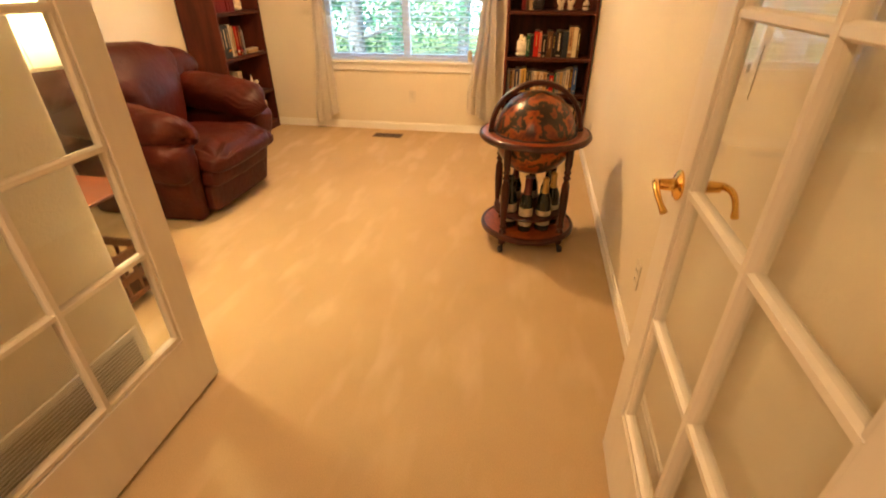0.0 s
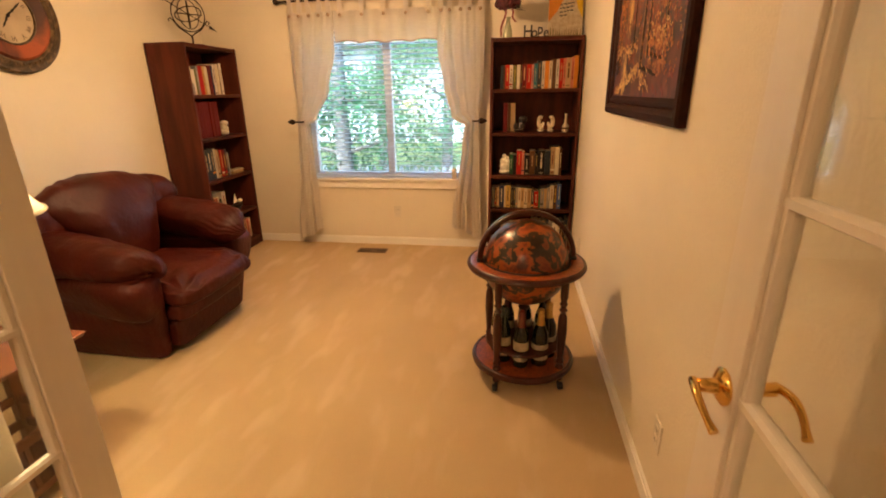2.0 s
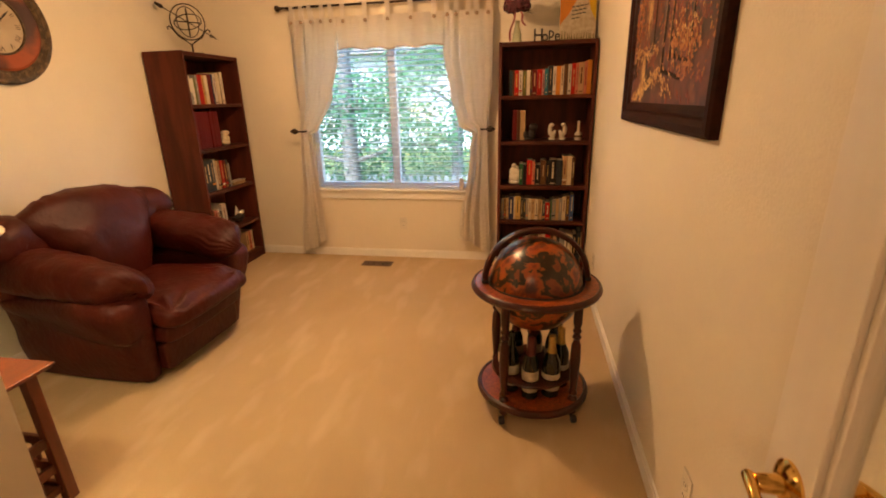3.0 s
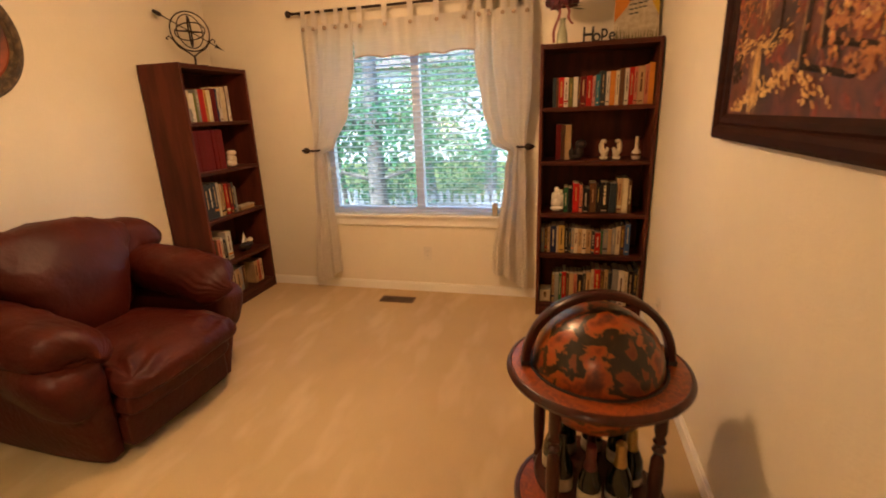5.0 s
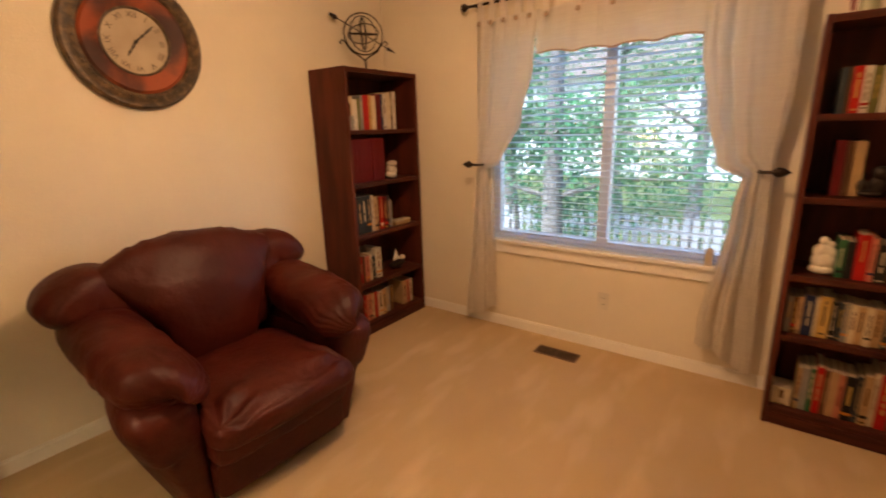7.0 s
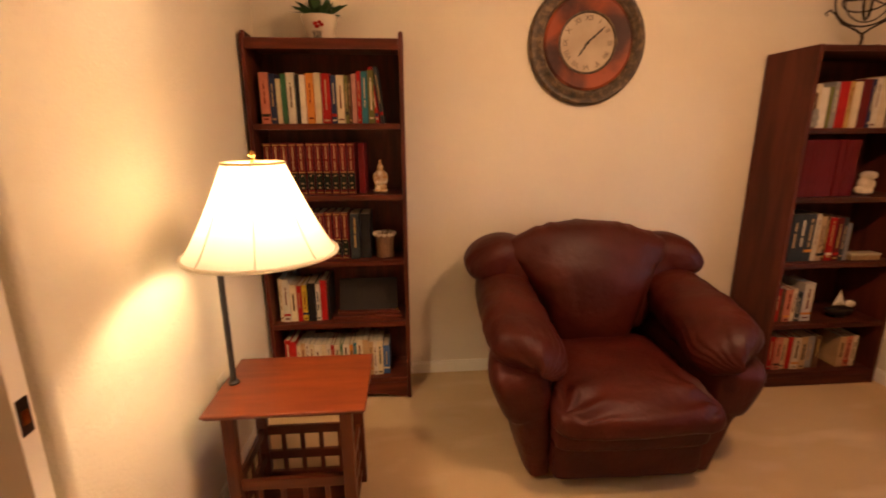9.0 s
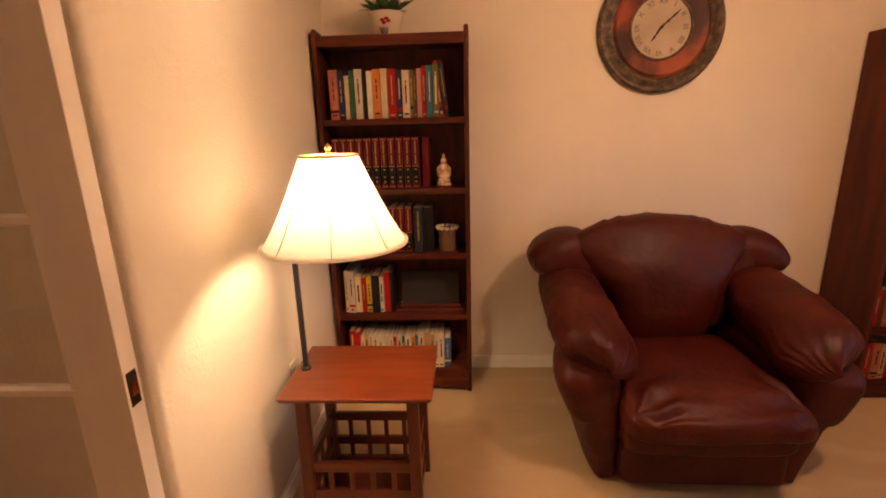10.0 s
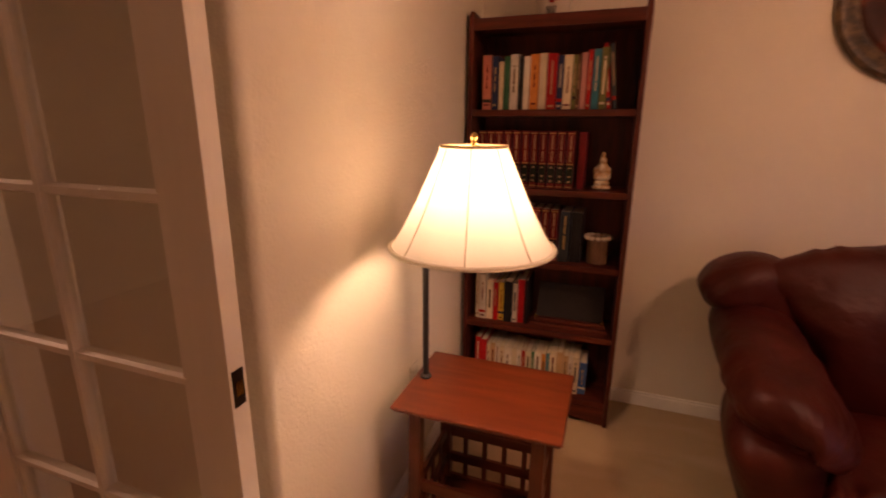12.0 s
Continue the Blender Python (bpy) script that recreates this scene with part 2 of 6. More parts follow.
def finish(bm, name, material, smooth=False):
    bmesh.ops.recalc_face_normals(bm, faces=bm.faces)
    me = bpy.data.meshes.new(name)
    bm.to_mesh(me)
    bm.free()
    for k in (material if isinstance(material, (list, tuple)) else [material]):
        me.materials.append(k)
    if smooth:
        for p in me.polygons:
            p.use_smooth = True
        try:
            me.set_sharp_from_angle(angle=radians(42))
        except AttributeError:
            pass
    return me


def part(name, bm, material, parent=None, label="", smooth=False):
    ob = new(name, finish(bm, name, material, smooth))
    ob.parent = parent
    return tagged(ob, label)


def box(x0, x1, y0, y1, z0, z1, bevel=0.0, bm=None, seg=2):
    bm = bm or bmesh.new()
    r = bmesh.ops.create_cube(bm, size=1)
    vs = r["verts"]
    for v in vs:
        v.co = Vector(((x0 + x1) / 2 + v.co.x * (x1 - x0), (y0 + y1) / 2 + v.co.y * (y1 - y0), (z0 + z1) / 2 + v.co.z * (z1 - z0)))
    if bevel:
        es = list({e for v in vs for e in v.link_edges})
        bmesh.ops.bevel(bm, geom=es, offset=bevel, segments=seg, affect="EDGES", profile=0.6)
    return bm


def lathe(profile, seg=32, bm=None, at=(0, 0, 0), cap=True):
    """Turn a list of (radius, height) round the z axis."""
    bm = bm or bmesh.new()
    rings = []
    for r, z in profile:
        r = max(r, 0.0004)
        rings.append([bm.verts.new((at[0] + r * math.cos(2 * math.pi * i / seg), at[1] + r * math.sin(2 * math.pi * i / seg), at[2] + z)) for i in range(seg)])
    for a, b in zip(rings, rings[1:]):
        for i in range(seg):
            bm.faces.new((a[i], a[(i + 1) % seg], b[(i + 1) % seg], b[i]))
    if cap:
        bm.faces.new(rings[0]), bm.faces.new(rings[-1])
    return bm


def tube(points, radius, seg=10, bm=None, closed=False, flat=1.0):
    """Sweep a round section along points; radius may be a number or a function of 0..1."""
    bm = bm or bmesh.new()
    pts = [Vector(p) for p in points]
    n = len(pts)
    rings, side = [], None
    for i, p in enumerate(pts):
        a = pts[(i - 1) % n] if (closed or i) else p
        b = pts[(i + 1) % n] if (closed or i < n - 1) else p
        t = (b - a).normalized()
        if side is None:
            side = t.orthogonal().normalized()
        side = (side - t * side.dot(t)).normalized()
        up = t.cross(side)
        r = radius(i / max(n - 1, 1)) if callable(radius) else radius
        rings.append([bm.verts.new(p + side * (r * math.cos(2 * math.pi * k / seg)) + up * (r * flat * math.sin(2 * math.pi * k / seg))) for k in range(seg)])
    pairs = list(zip(rings, rings[1:])) + ([(rings[-1], rings[0])] if closed else [])
    for a, b in pairs:
        for k in range(seg):
            bm.faces.new((a[k], a[(k + 1) % seg], b[(k + 1) % seg], b[k]))
    if not closed:
        bm.faces.new(rings[0]), bm.faces.new(rings[-1])
    return bm


def spow(v, e):
    return math.copysign(abs(v) ** e, v)


def blob(c, s, e=(0.5, 0.5), bend=None, n=(48, 28), bm=None):
    """A pillow: a superellipsoid of half sizes s at c; bend moves each point."""
    bm = bm or bmesh.new()
    rings = []
    for j in range(1, n[1]):
        f = -math.pi / 2 + math.pi * j / n[1]
        ring = []
        for i in range(n[0]):
            g = 2 * math.pi * i / n[0]
            p = Vector((s[0] * spow(math.cos(f), e[0]) * spow(math.cos(g), e[1]), s[1] * spow(math.cos(f), e[0]) * spow(math.sin(g), e[1]), s[2] * spow(math.sin(f), e[0])))
            p = (bend(p) if bend else p) + Vector(c)
            ring.append(bm.verts.new(p))
        rings.append(ring)
    for a, b in zip(rings, rings[1:]):
        for i in range(n[0]):
            bm.faces.new((a[i], a[(i + 1) % n[0]], b[(i + 1) % n[0]], b[i]))
    bm.faces.new(rings[0]), bm.faces.new(rings[-1])
    return bm


def solid(name, bm, material, label="", smooth=False):
    ob = new(name, finish(bm, name, material, smooth))
    return tagged(ob, label, kind="structure")


# ---------- structure ----------
XW, XE, YN, YS, YD, H = -3.02, 0.385, 4.465, 0.985, 0.21, 2.44
XA = -1.37                      # west side of the door recess
WX0, WX1, WZ0, WZ1 = -2.06, -0.50, 0.66, 2.05
T = 0.12
solid("floor", box(XW - T, XE + T, YD - 0.06, YN + T, -0.12, 0.0), M_CARPET, "cream-beige cut pile carpet with vacuum marks")
solid("floor_hall", box(-3.2, 1.6, -2.2, YD - 0.06, -0.12, -0.004), M_WOODFLOOR, "red-brown wooden hall floor")
solid("ceiling", box(-3.2, 1.6, -2.3, YN + T, H, H + 0.12), M_CEIL, "white textured ceiling")
wn_ = box(XW - T, WX0, YN, YN + T, 0, H)
box(WX1, XE + T, YN, YN + T, 0, H, bm=wn_)
box(WX0, WX1, YN, YN + T, 0, WZ0, bm=wn_)
box(WX0, WX1, YN, YN + T, WZ1, H, bm=wn_)
solid("wall_north", wn_, M_WALL, "cream painted wall with a wide window")
solid("wall_east", box(XE, XE + T, YD, YN, 0, H), M_WALL, "cream painted wall with light orange-peel texture")
solid("wall_west", box(XW - T, XW, YS - T, YN, 0, H), M_WALL, "cream painted wall with light orange-peel texture")
ws = bmesh.new()
R0 = 0.022
foot = [(XW, YS), (XA - R0, YS)] + [(XA - R0 + R0 * math.sin(k * math.pi / 12), YS - R0 + R0 * math.cos(k * math.pi / 12)) for k in range(1, 6)] + [(XA, YS - R0), (XA, YD), (XA - T, YD), (XA - T, YS - T), (XW, YS - T)]
lo_, hi_ = [ws.verts.new((x, y, 0)) for x, y in foot], [ws.verts.new((x, y, H)) for x, y in foot]
for i in range(len(foot)):
    ws.faces.new((lo_[i], lo_[(i + 1) % len(foot)], hi_[(i + 1) % len(foot)], hi_[i]))
ws.faces.new(lo_), ws.faces.new(hi_)
solid("wall_south", ws, M_WALL, "cream painted wall with rounded corner at the recess", True)
DX0, DX1, DH = -1.245, 0.268, 2.06
wd = box(-3.2, DX0, YD - T, YD, 0, H)
box(DX1, 1.6, YD - T, YD, 0, H, bm=wd)
box(DX0, DX1, YD - T, YD, DH, H, bm=wd)
solid("wall_door", wd, M_WALL, "cream painted wall round the double doorway")
# Unseen walls added to close the hall against outdoor light.
solid("wall_unseen_south", box(-3.2, 1.6, -2.3, -2.2, 0, H), M_WALL, "unseen cream wall added to close the hall")
solid("wall_unseen_west", box(-3.3, -3.2, -2.3, YD, 0, H), M_WALL, "unseen cream wall added to close the hall")
solid("wall_unseen_east", box(1.6, 1.7, -2.3, YD, 0, H), M_WALL, "unseen cream wall added to close the hall")


def baseboard(name, x0, x1, y0, y1, axis):
    bm = box(x0, x1, y0, y1, 0.0, 0.062)
    c = 0.005
    if axis == "y+":
        box(x0, x1, y0 + c, y1, 0.062, 0.074, bm=bm)
    elif axis == "y-":
        box(x0, x1, y0, y1 - c, 0.062, 0.074, bm=bm)
    elif axis == "x+":
        box(x0 + c, x1, y0, y1, 0.062, 0.074, bm=bm)
    else:
        box(x0, x1 - c, y0, y1, 0.062, 0.074, bm=bm)
    solid(name, bm, M_TRIM, "cream painted low baseboard")


baseboard("baseboard", XW, XE, YN - 0.014, YN, "y+")
baseboard("baseboard", XE - 0.014, XE, YD, YN - 0.015, "x+")
baseboard("baseboard", XW, XW + 0.014, YS + 0.015, YN - 0.015, "x-")
baseboard("baseboard", XW, XA, YS, YS + 0.014, "y-")
baseboard("baseboard", XA - 0.002, XA + 0.012, YD, YS, "x-")
# door lining
tb = box(DX0 - 0.06, DX0, YD, YD + 0.016, 0, DH + 0.06, 0.004)
box(DX1, DX1 + 0.06, YD, YD + 0.016, 0, DH + 0.06, 0.004, bm=tb)
box(DX0, DX1, YD, YD + 0.016, DH, DH + 0.06, 0.004, bm=tb)
box(DX0 + 0.0, DX0 + 0.018, YD - T, YD - 0.001, 0, DH, bm=tb)
box(DX1 - 0.018, DX1, YD - T, YD - 0.001, 0, DH, bm=tb)
solid("trim", tb, M_DOOR, "white painted door lining and casing")
# ---------- french doors ----------
def french_door(name, label, m, flip, handle):
    """A ten-pane leaf, hinge at the origin, leaf along +y, face towards +x (or -x with flip)."""
    d = thing(name, label, "door", m=m, kind="structure")
    w, h, t, st = 0.82, 2.04, 0.04, 0.10
    b0, top, rows = 0.275, 1.95, 5
    x0, x1 = (-t, 0) if not flip else (0, t)
    z0 = 0.012
    part("stile", box(x0, x1, 0, st, z0, h, 0.002), M_DOOR, d)
    part("stile", box(x0, x1, w - st, w, z0, h, 0.002), M_DOOR, d)
    part("bottom_rail", box(x0, x1, st, w - st, z0, b0 - 0.012), M_DOOR, d)
    part("top_rail", box(x0, x1, st, w - st, top + 0.012, h), M_DOOR, d)
    xm = (x0 + x1) / 2
    c = w / 2

    def bar(along, p, a0, a1, k=1.0):
        bm = bmesh.new()
        sec = [(-0.012 * k, -0.007 * k), (-0.007 * k, -0.016 * k), (0.007 * k, -0.016 * k), (0.012 * k, -0.007 * k), (0.012 * k, 0.007 * k), (0.007 * k, 0.016 * k), (-0.007 * k, 0.016 * k), (-0.012 * k, 0.007 * k)]
        ends = []
        for a in (a0, a1):
            ends.append([bm.verts.new((xm + q, p + s, a) if along == "z" else (xm + q, a, p + s)) for s, q in sec])
        for i in range(8):
            bm.faces.new((ends[0][i], ends[0][(i + 1) % 8], ends[1][(i + 1) % 8], ends[1][i]))
        bm.faces.new(ends[0]), bm.faces.new(ends[1])
        return bm

    part("muntin", bar("z", c, b0 - 0.012, top + 0.012), M_DOOR, d)
    step = (top - b0) / rows
    for i in range(rows + 1):
        part("glazing_bar", bar("y", b0 + i * step, st, w - st, 0.9), M_DOOR, d)
    for y in (st + 0.008, w - st - 0.008):
        part("glazing_bead", bar("z", y, b0 - 0.012, top + 0.012, 0.8), M_DOOR, d)
    for i in range(rows):
        for a, b in ((st, c), (c, w - st)):
            g = part("pane", box(xm - 0.0015, xm + 0.0015, a + 0.004, b - 0.004, b0 + i * step, b0 + (i + 1) * step), M_GLASS, d, "clear glass pane")
            g.visible_shadow = False
    if handle:
        for s in (-1, 1):
            xs = x0 if s < 0 else x1
            r = lathe([(0.033, 0), (0.033, 0.004), (0.024, 0.010), (0.014, 0.013), (0.012, 0.040), (0.011, 0.042)], 28)
            for v in r.verts:
                v.co = Vector((xs + s * v.co.z, w - 0.060 + v.co.x, 0.945 + v.co.y))
            hd = part("door_handle", r, M_BRASS, d, "polished brass lever handle", True)
            pts = []
            for k in range(17):
                u = k / 16
                pts.append((xs + s * (0.045 + 0.010 * math.sin(u * 3)), w - 0.060 + 0.012 - 0.105 * u, 0.945 + 0.007 * math.sin(u * math.pi * 1.2) - 0.022 * u ** 2 + 0.008 * max(0, u - 0.8)))
            part("lever", tube(pts, lambda u: 0.0085 - 0.003 * u + 0.003 * max(0, u - 0.85) * 6, 12), M_BRASS, hd, smooth=True)
    else:
        pl = part("strike_plate", box(x0 + 0.008, x1 - 0.006, w - 0.001, w + 0.0015, 0.915, 0.985, 0.0006), M_IRON, d, "dark metal latch plate")
        part("latch_hole", box(xm - 0.008, xm + 0.008, w + 0.0012, w + 0.0022, 0.935, 0.962), M_BRASS, pl)
    for z in (0.25, 1.02, 1.8):
        bm = lathe([(0.006, 0), (0.006, 0.09), (0.003, 0.094)], 10, at=(x0 if flip else x1, -0.004, z))
        part("hinge", bm, M_BRASS, d, smooth=True)
    return d


french_door("door_1", "open white ten-pane french door with latch plate", pose(-1.20, 0.239, 0), False, False)
french_door("door_2", "open white ten-pane french door with brass lever", pose(0.235, 0.175, 0), True, True)

# ---------- window ----------
win = thing("window_1", "white sliding window with clear panes and painted sill", "window", kind="structure")
ym = YN + 0.075
for a in ((WX0, WX0 + 0.05), (WX1 - 0.05, WX1), (-1.315, -1.250)):
    part("window_frame", box(a[0], a[1], ym - 0.03, ym + 0.03, WZ0, WZ1, 0.004), M_VINYL, win)
for z in ((WZ0, WZ0 + 0.05), (WZ1 - 0.05, WZ1)):
    for a in ((WX0 + 0.05, -1.315), (-1.25, WX1 - 0.05)):
        part("window_rail", box(a[0], a[1], ym - 0.028, ym + 0.028, z[0], z[1], 0.004), M_VINYL, win)
for a in ((WX0 + 0.05, -1.315), (-1.25, WX1 - 0.05)):
    g = part("pane", box(a[0], a[1], ym - 0.002, ym + 0.002, WZ0 + 0.05, WZ1 - 0.05), M_DOUBLE, win, "clear glass pane")
    g.visible_shadow = False
part("window_sill", box(WX0 - 0.05, WX1 + 0.05, YN - 0.045, YN - 0.001, WZ0 - 0.022, WZ0 + 0.003, 0.006), M_TRIM, win)
part("window_apron", box(WX0 - 0.03, WX1 + 0.03, YN - 0.02, YN - 0.001, WZ0 - 0.095, WZ0 - 0.023, 0.006), M_TRIM, win)
part("stool", box(WX0, WX1, YN, ym - 0.03, WZ0 - 0.02, WZ0 + 0.003), M_TRIM, win)

blind = thing("window_blind", "white horizontal slat blind with open slats", "blind", m=pose(0, 0, 0))
slat = bmesh.new()
prof = [(-0.018, -0.0015), (-0.009, 0.0008), (0, 0.0015), (0.009, 0.0008), (0.018, -0.0015)]
L0, L1 = WX0 + 0.012, WX1 - 0.012
lo = [[slat.verts.new((x, y, z + o)) for y, z in prof] for x in (L0, L1) for o in (0, -0.0018)]
for i in range(4):
    slat.faces.new((lo[0][i], lo[0][i + 1], lo[2][i + 1], lo[2][i]))
    slat.faces.new((lo[1][i], lo[1][i + 1], lo[3][i + 1], lo[3][i]))
for a, b in ((0, 1), (2, 3)):
    for i in range(4):
        slat.faces.new((lo[a][i], lo[a][i + 1], lo[b][i + 1], lo[b][i]))
for i in (0, 4):
    slat.faces.new((lo[0][i], lo[2][i], lo[3][i], lo[1][i]))
slat_me = finish(slat, "slat", M_SLAT, True)
NS = 31
for i in range(NS):
    o = new("slat", slat_me)
    o.parent = blind
    o.location = (0, YN + 0.018, WZ0 + 0.035 + i * 0.0425)
    o.rotation_euler = (radians(-12 + 1.2 * math.sin(i * 2.1)), 0, radians(0.12 * math.sin(i * 1.7)))
part("bottom_rail", box(L0, L1, YN - 0.006, YN + 0.042, WZ0 + 0.006, WZ0 + 0.022, 0.003), M_SLAT, blind)
part("head_rail", box(L0, L1, YN - 0.01, YN + 0.044, WZ1 - 0.045, WZ1 - 0.003, 0.003), M_SLAT, blind)
for x in (-1.86, -1.28, -0.70):
    for dy in (-0.019, 0.019):
        part("ladder_cord", box(x - 0.001, x + 0.001, YN + 0.018 + dy - 0.0008, YN + 0.018 + dy + 0.0008, WZ0 + 0.02, WZ1 - 0.04), M_SLAT, blind)

# ---------- curtains ----------
YC = 4.375
ROD_Z = 2.185
rod = thing("curtain_rod", "dark bronze curtain rod with ball finials", "curtain rod")
part("pole", tube([(-2.17, YC, ROD_Z), (-0.36, YC, ROD_Z)], 0.009, 14), M_IRON, rod, smooth=True)
for x, s in ((-2.17, -1), (-0.36, 1)):
    b = lathe([(0.008, 0), (0.013, 0.006), (0.009, 0.014), (0.021, 0.024), (0.026, 0.036), (0.021, 0.05), (0.008, 0.056), (0.002, 0.062)], 18)
    for v in b.verts:
        v.co = Vector((x + s * v.co.z, YC + v.co.x, ROD_Z + v.co.y))
    part("finial", b, M_IRON, rod, smooth=True)
for x in (-2.13, -0.40):
    bm = box(x - 0.006, x + 0.006, YC + 0.006, YN - 0.001, ROD_Z - 0.006, ROD_Z + 0.006)
    lathe([(0.022, 0), (0.022, 0.006)], 16, bm=bm, at=(x, YN - 0.012, ROD_Z - 0.003))
    part("bracket", bm, M_IRON, rod)


def sheet(fn, nu, nv, thick):
    """A cloth with two sides: fn(u, v) gives the middle point."""
    bm = bmesh.new()
    g = [[Vector(fn(i / nu, j / nv)) for i in range(nu + 1)] for j in range(nv + 1)]
    lay = []
    for s in (-1, 1):
        rows_ = []
        for j in range(nv + 1):
            r = []
            for i in range(nu + 1):
                du = g[j][min(i + 1, nu)] - g[j][max(i - 1, 0)]
                dv = g[min(j + 1, nv)][i] - g[max(j - 1, 0)][i]
                nrm = du.cross(dv)
                nrm = nrm.normalized() if nrm.length > 1e-9 else Vector((0, 1, 0))
                r.append(bm.verts.new(g[j][i] + nrm * (s * thick / 2)))
            rows_.append(r)
        lay.append(rows_)
    for rows_ in lay:
        for j in range(nv):
            for i in range(nu):
                bm.faces.new((rows_[j][i], rows_[j][i + 1], rows_[j + 1][i + 1], rows_[j + 1][i]))
    a, b = lay
    rim = [(j, 0) for j in range(nv + 1)] + [(nv, i) for i in range(1, nu + 1)] + [(j, nu) for j in range(nv - 1, -1, -1)] + [(0, i) for i in range(nu - 1, 0, -1)]
    for p, q in zip(rim, rim[1:] + rim[:1]):
        bm.faces.new((a[p[0]][p[1]], a[q[0]][q[1]], b[q[0]][q[1]], b[p[0]][p[1]]))
    return bm


def lerp_keys(keys, z):
    for (z0, v0), (z1, v1) in zip(keys, keys[1:]):
        if z >= z1:
            k = (z0 - z) / (z0 - z1)
            k = k * k * (3 - 2 * k)
            return v0 + (v1 - v0) * k
    return keys[-1][1]


def curtain(name, label, outer, inner, seed, tabs, hem):
    cu = thing(name, label, "curtain", "tab-top curtains")

    def fn(u, v):
        z = 2.095 + (hem[0] + (hem[1] - hem[0]) * u + 0.012 * math.sin(9 * u + seed) - 2.095) * v
        xo, xi = lerp_keys(outer, z), lerp_keys(inner, z)
        wid = abs(xi - xo)
        tight = max(0.0, 1 - abs(z - 1.19) / 0.35)
        x = xo + (xi - xo) * u
        amp = 0.011 + 0.017 * min(1, 0.25 / max(wid, 0.05))
        amp *= 1 - 0.35 * tight
        ph = 2 * math.pi * (3.3 * u + 0.35 * math.sin(2.6 * u + seed) + 0.12 * math.sin(3 * v + seed)) + seed
        y = YC + amp * math.sin(ph) * (0.55 + 0.45 * math.sin(7 * u + seed + 1.3 * v)) + 0.002 * math.sin(3 * ph + 9 * v)
        y += 0.014 * math.sin(5 * v + 4 * u + seed) * (1 - tight)
        if z < 1.19 and z > 1.0:
            y -= 0.012 * math.sin((1.19 - z) / 0.19 * math.pi)
        # loose swag hanging over the tie
        sag = math.exp(-((z - 1.24) / 0.05) ** 2) * 0.03 * u
        return (x, min(y - sag, YN - 0.022), z - 0.10 * math.exp(-((z - 1.28) / 0.12) ** 2) * max(0, u - 0.35))

    part("panel", sheet(fn, 70, 90, 0.004), M_FABRIC, cu, smooth=True)
    xo, xi = outer[0][1], inner[0][1]
    for i in range(tabs):
        x = xo + (xi - xo) * (i + 0.5) / tabs + 0.006 * math.sin(i * 3 + seed)
        tilt = 0.012 * math.sin(i * 2.3 + seed)

        def tab(u, v, x=x, tilt=tilt):
            a = v * 2
            w2 = 0.022 - 0.006 * math.sin(v * math.pi)
            if a < 0.8:
                zz, yy = 2.07 + (ROD_Z - 2.07) * a / 0.8, YC - 0.014 * min(1, a / 0.5)
            elif a > 1.2:
                zz, yy = 2.07 + (ROD_Z - 2.07) * (2 - a) / 0.8, YC + 0.014 * min(1, (2 - a) / 0.5)
            else:
                q = (a - 0.8) / 0.4 * math.pi
                zz, yy = ROD_Z + 0.014 * math.sin(q), YC - 0.014 * math.cos(q)
            return (x - w2 + 2 * w2 * u + tilt * (zz - 2.07) / 0.11, yy, zz)

        t = part("tab", sheet(tab, 3, 22, 0.003), M_FABRIC, cu, smooth=True)
        bt = lathe([(0.013, 0), (0.015, 0.003), (0.010, 0.008), (0.002, 0.010)], 14)
        for vv in bt.verts:
            vv.co = Vector((x + vv.co.x, YC - 0.020 - vv.co.z, 2.068 + vv.co.y))
        part("button", bt, M_BUTTON, t, "tan covered button", smooth=True)
    return cu


M_BUTTON = mat("tan_button_cloth", (0.42, 0.31, 0.22), None, 0.8, 30)
curtain("curtain", "cream cotton curtain tied back at the window", [(2.1, -2.13), (1.6, -2.13), (1.19, -2.115), (0.9, -2.14), (0.03, -2.235)],
        [(2.1, -1.69), (1.80, -1.705), (1.48, -1.785), (1.28, -1.93), (1.19, -2.035), (1.0, -2.02), (0.3, -1.985), (0.03, -1.97)], 0.4, 5, (0.035, 0.165))
curtain("curtain", "cream cotton curtain tied back beside a bookcase", [(2.1, -0.405), (1.6, -0.405), (1.19, -0.44), (0.9, -0.43), (0.03, -0.41)],
        [(2.1, -0.81), (1.80, -0.805), (1.48, -0.755), (1.30, -0.69), (1.19, -0.565), (1.0, -0.59), (0.3, -0.685), (0.03, -0.705)], 2.6, 5, (0.09, 0.24))

val = thing("valance", "cream scalloped window valance with brown edging", "valance")


def val_fn(u, v):
    x = -1.70 + 0.90 * u
    zb = 1.852 + 0.017 * abs(math.sin(u * math.pi * 4.0)) - 0.012 * math.sin(u * math.pi)
    z = 2.10 + (zb - 2.10) * v
    return (x, YC + 0.006 + 0.010 * math.sin(u * 23) * (1 - 0.5 * v) + 0.004 * math.sin(u * 51), z)


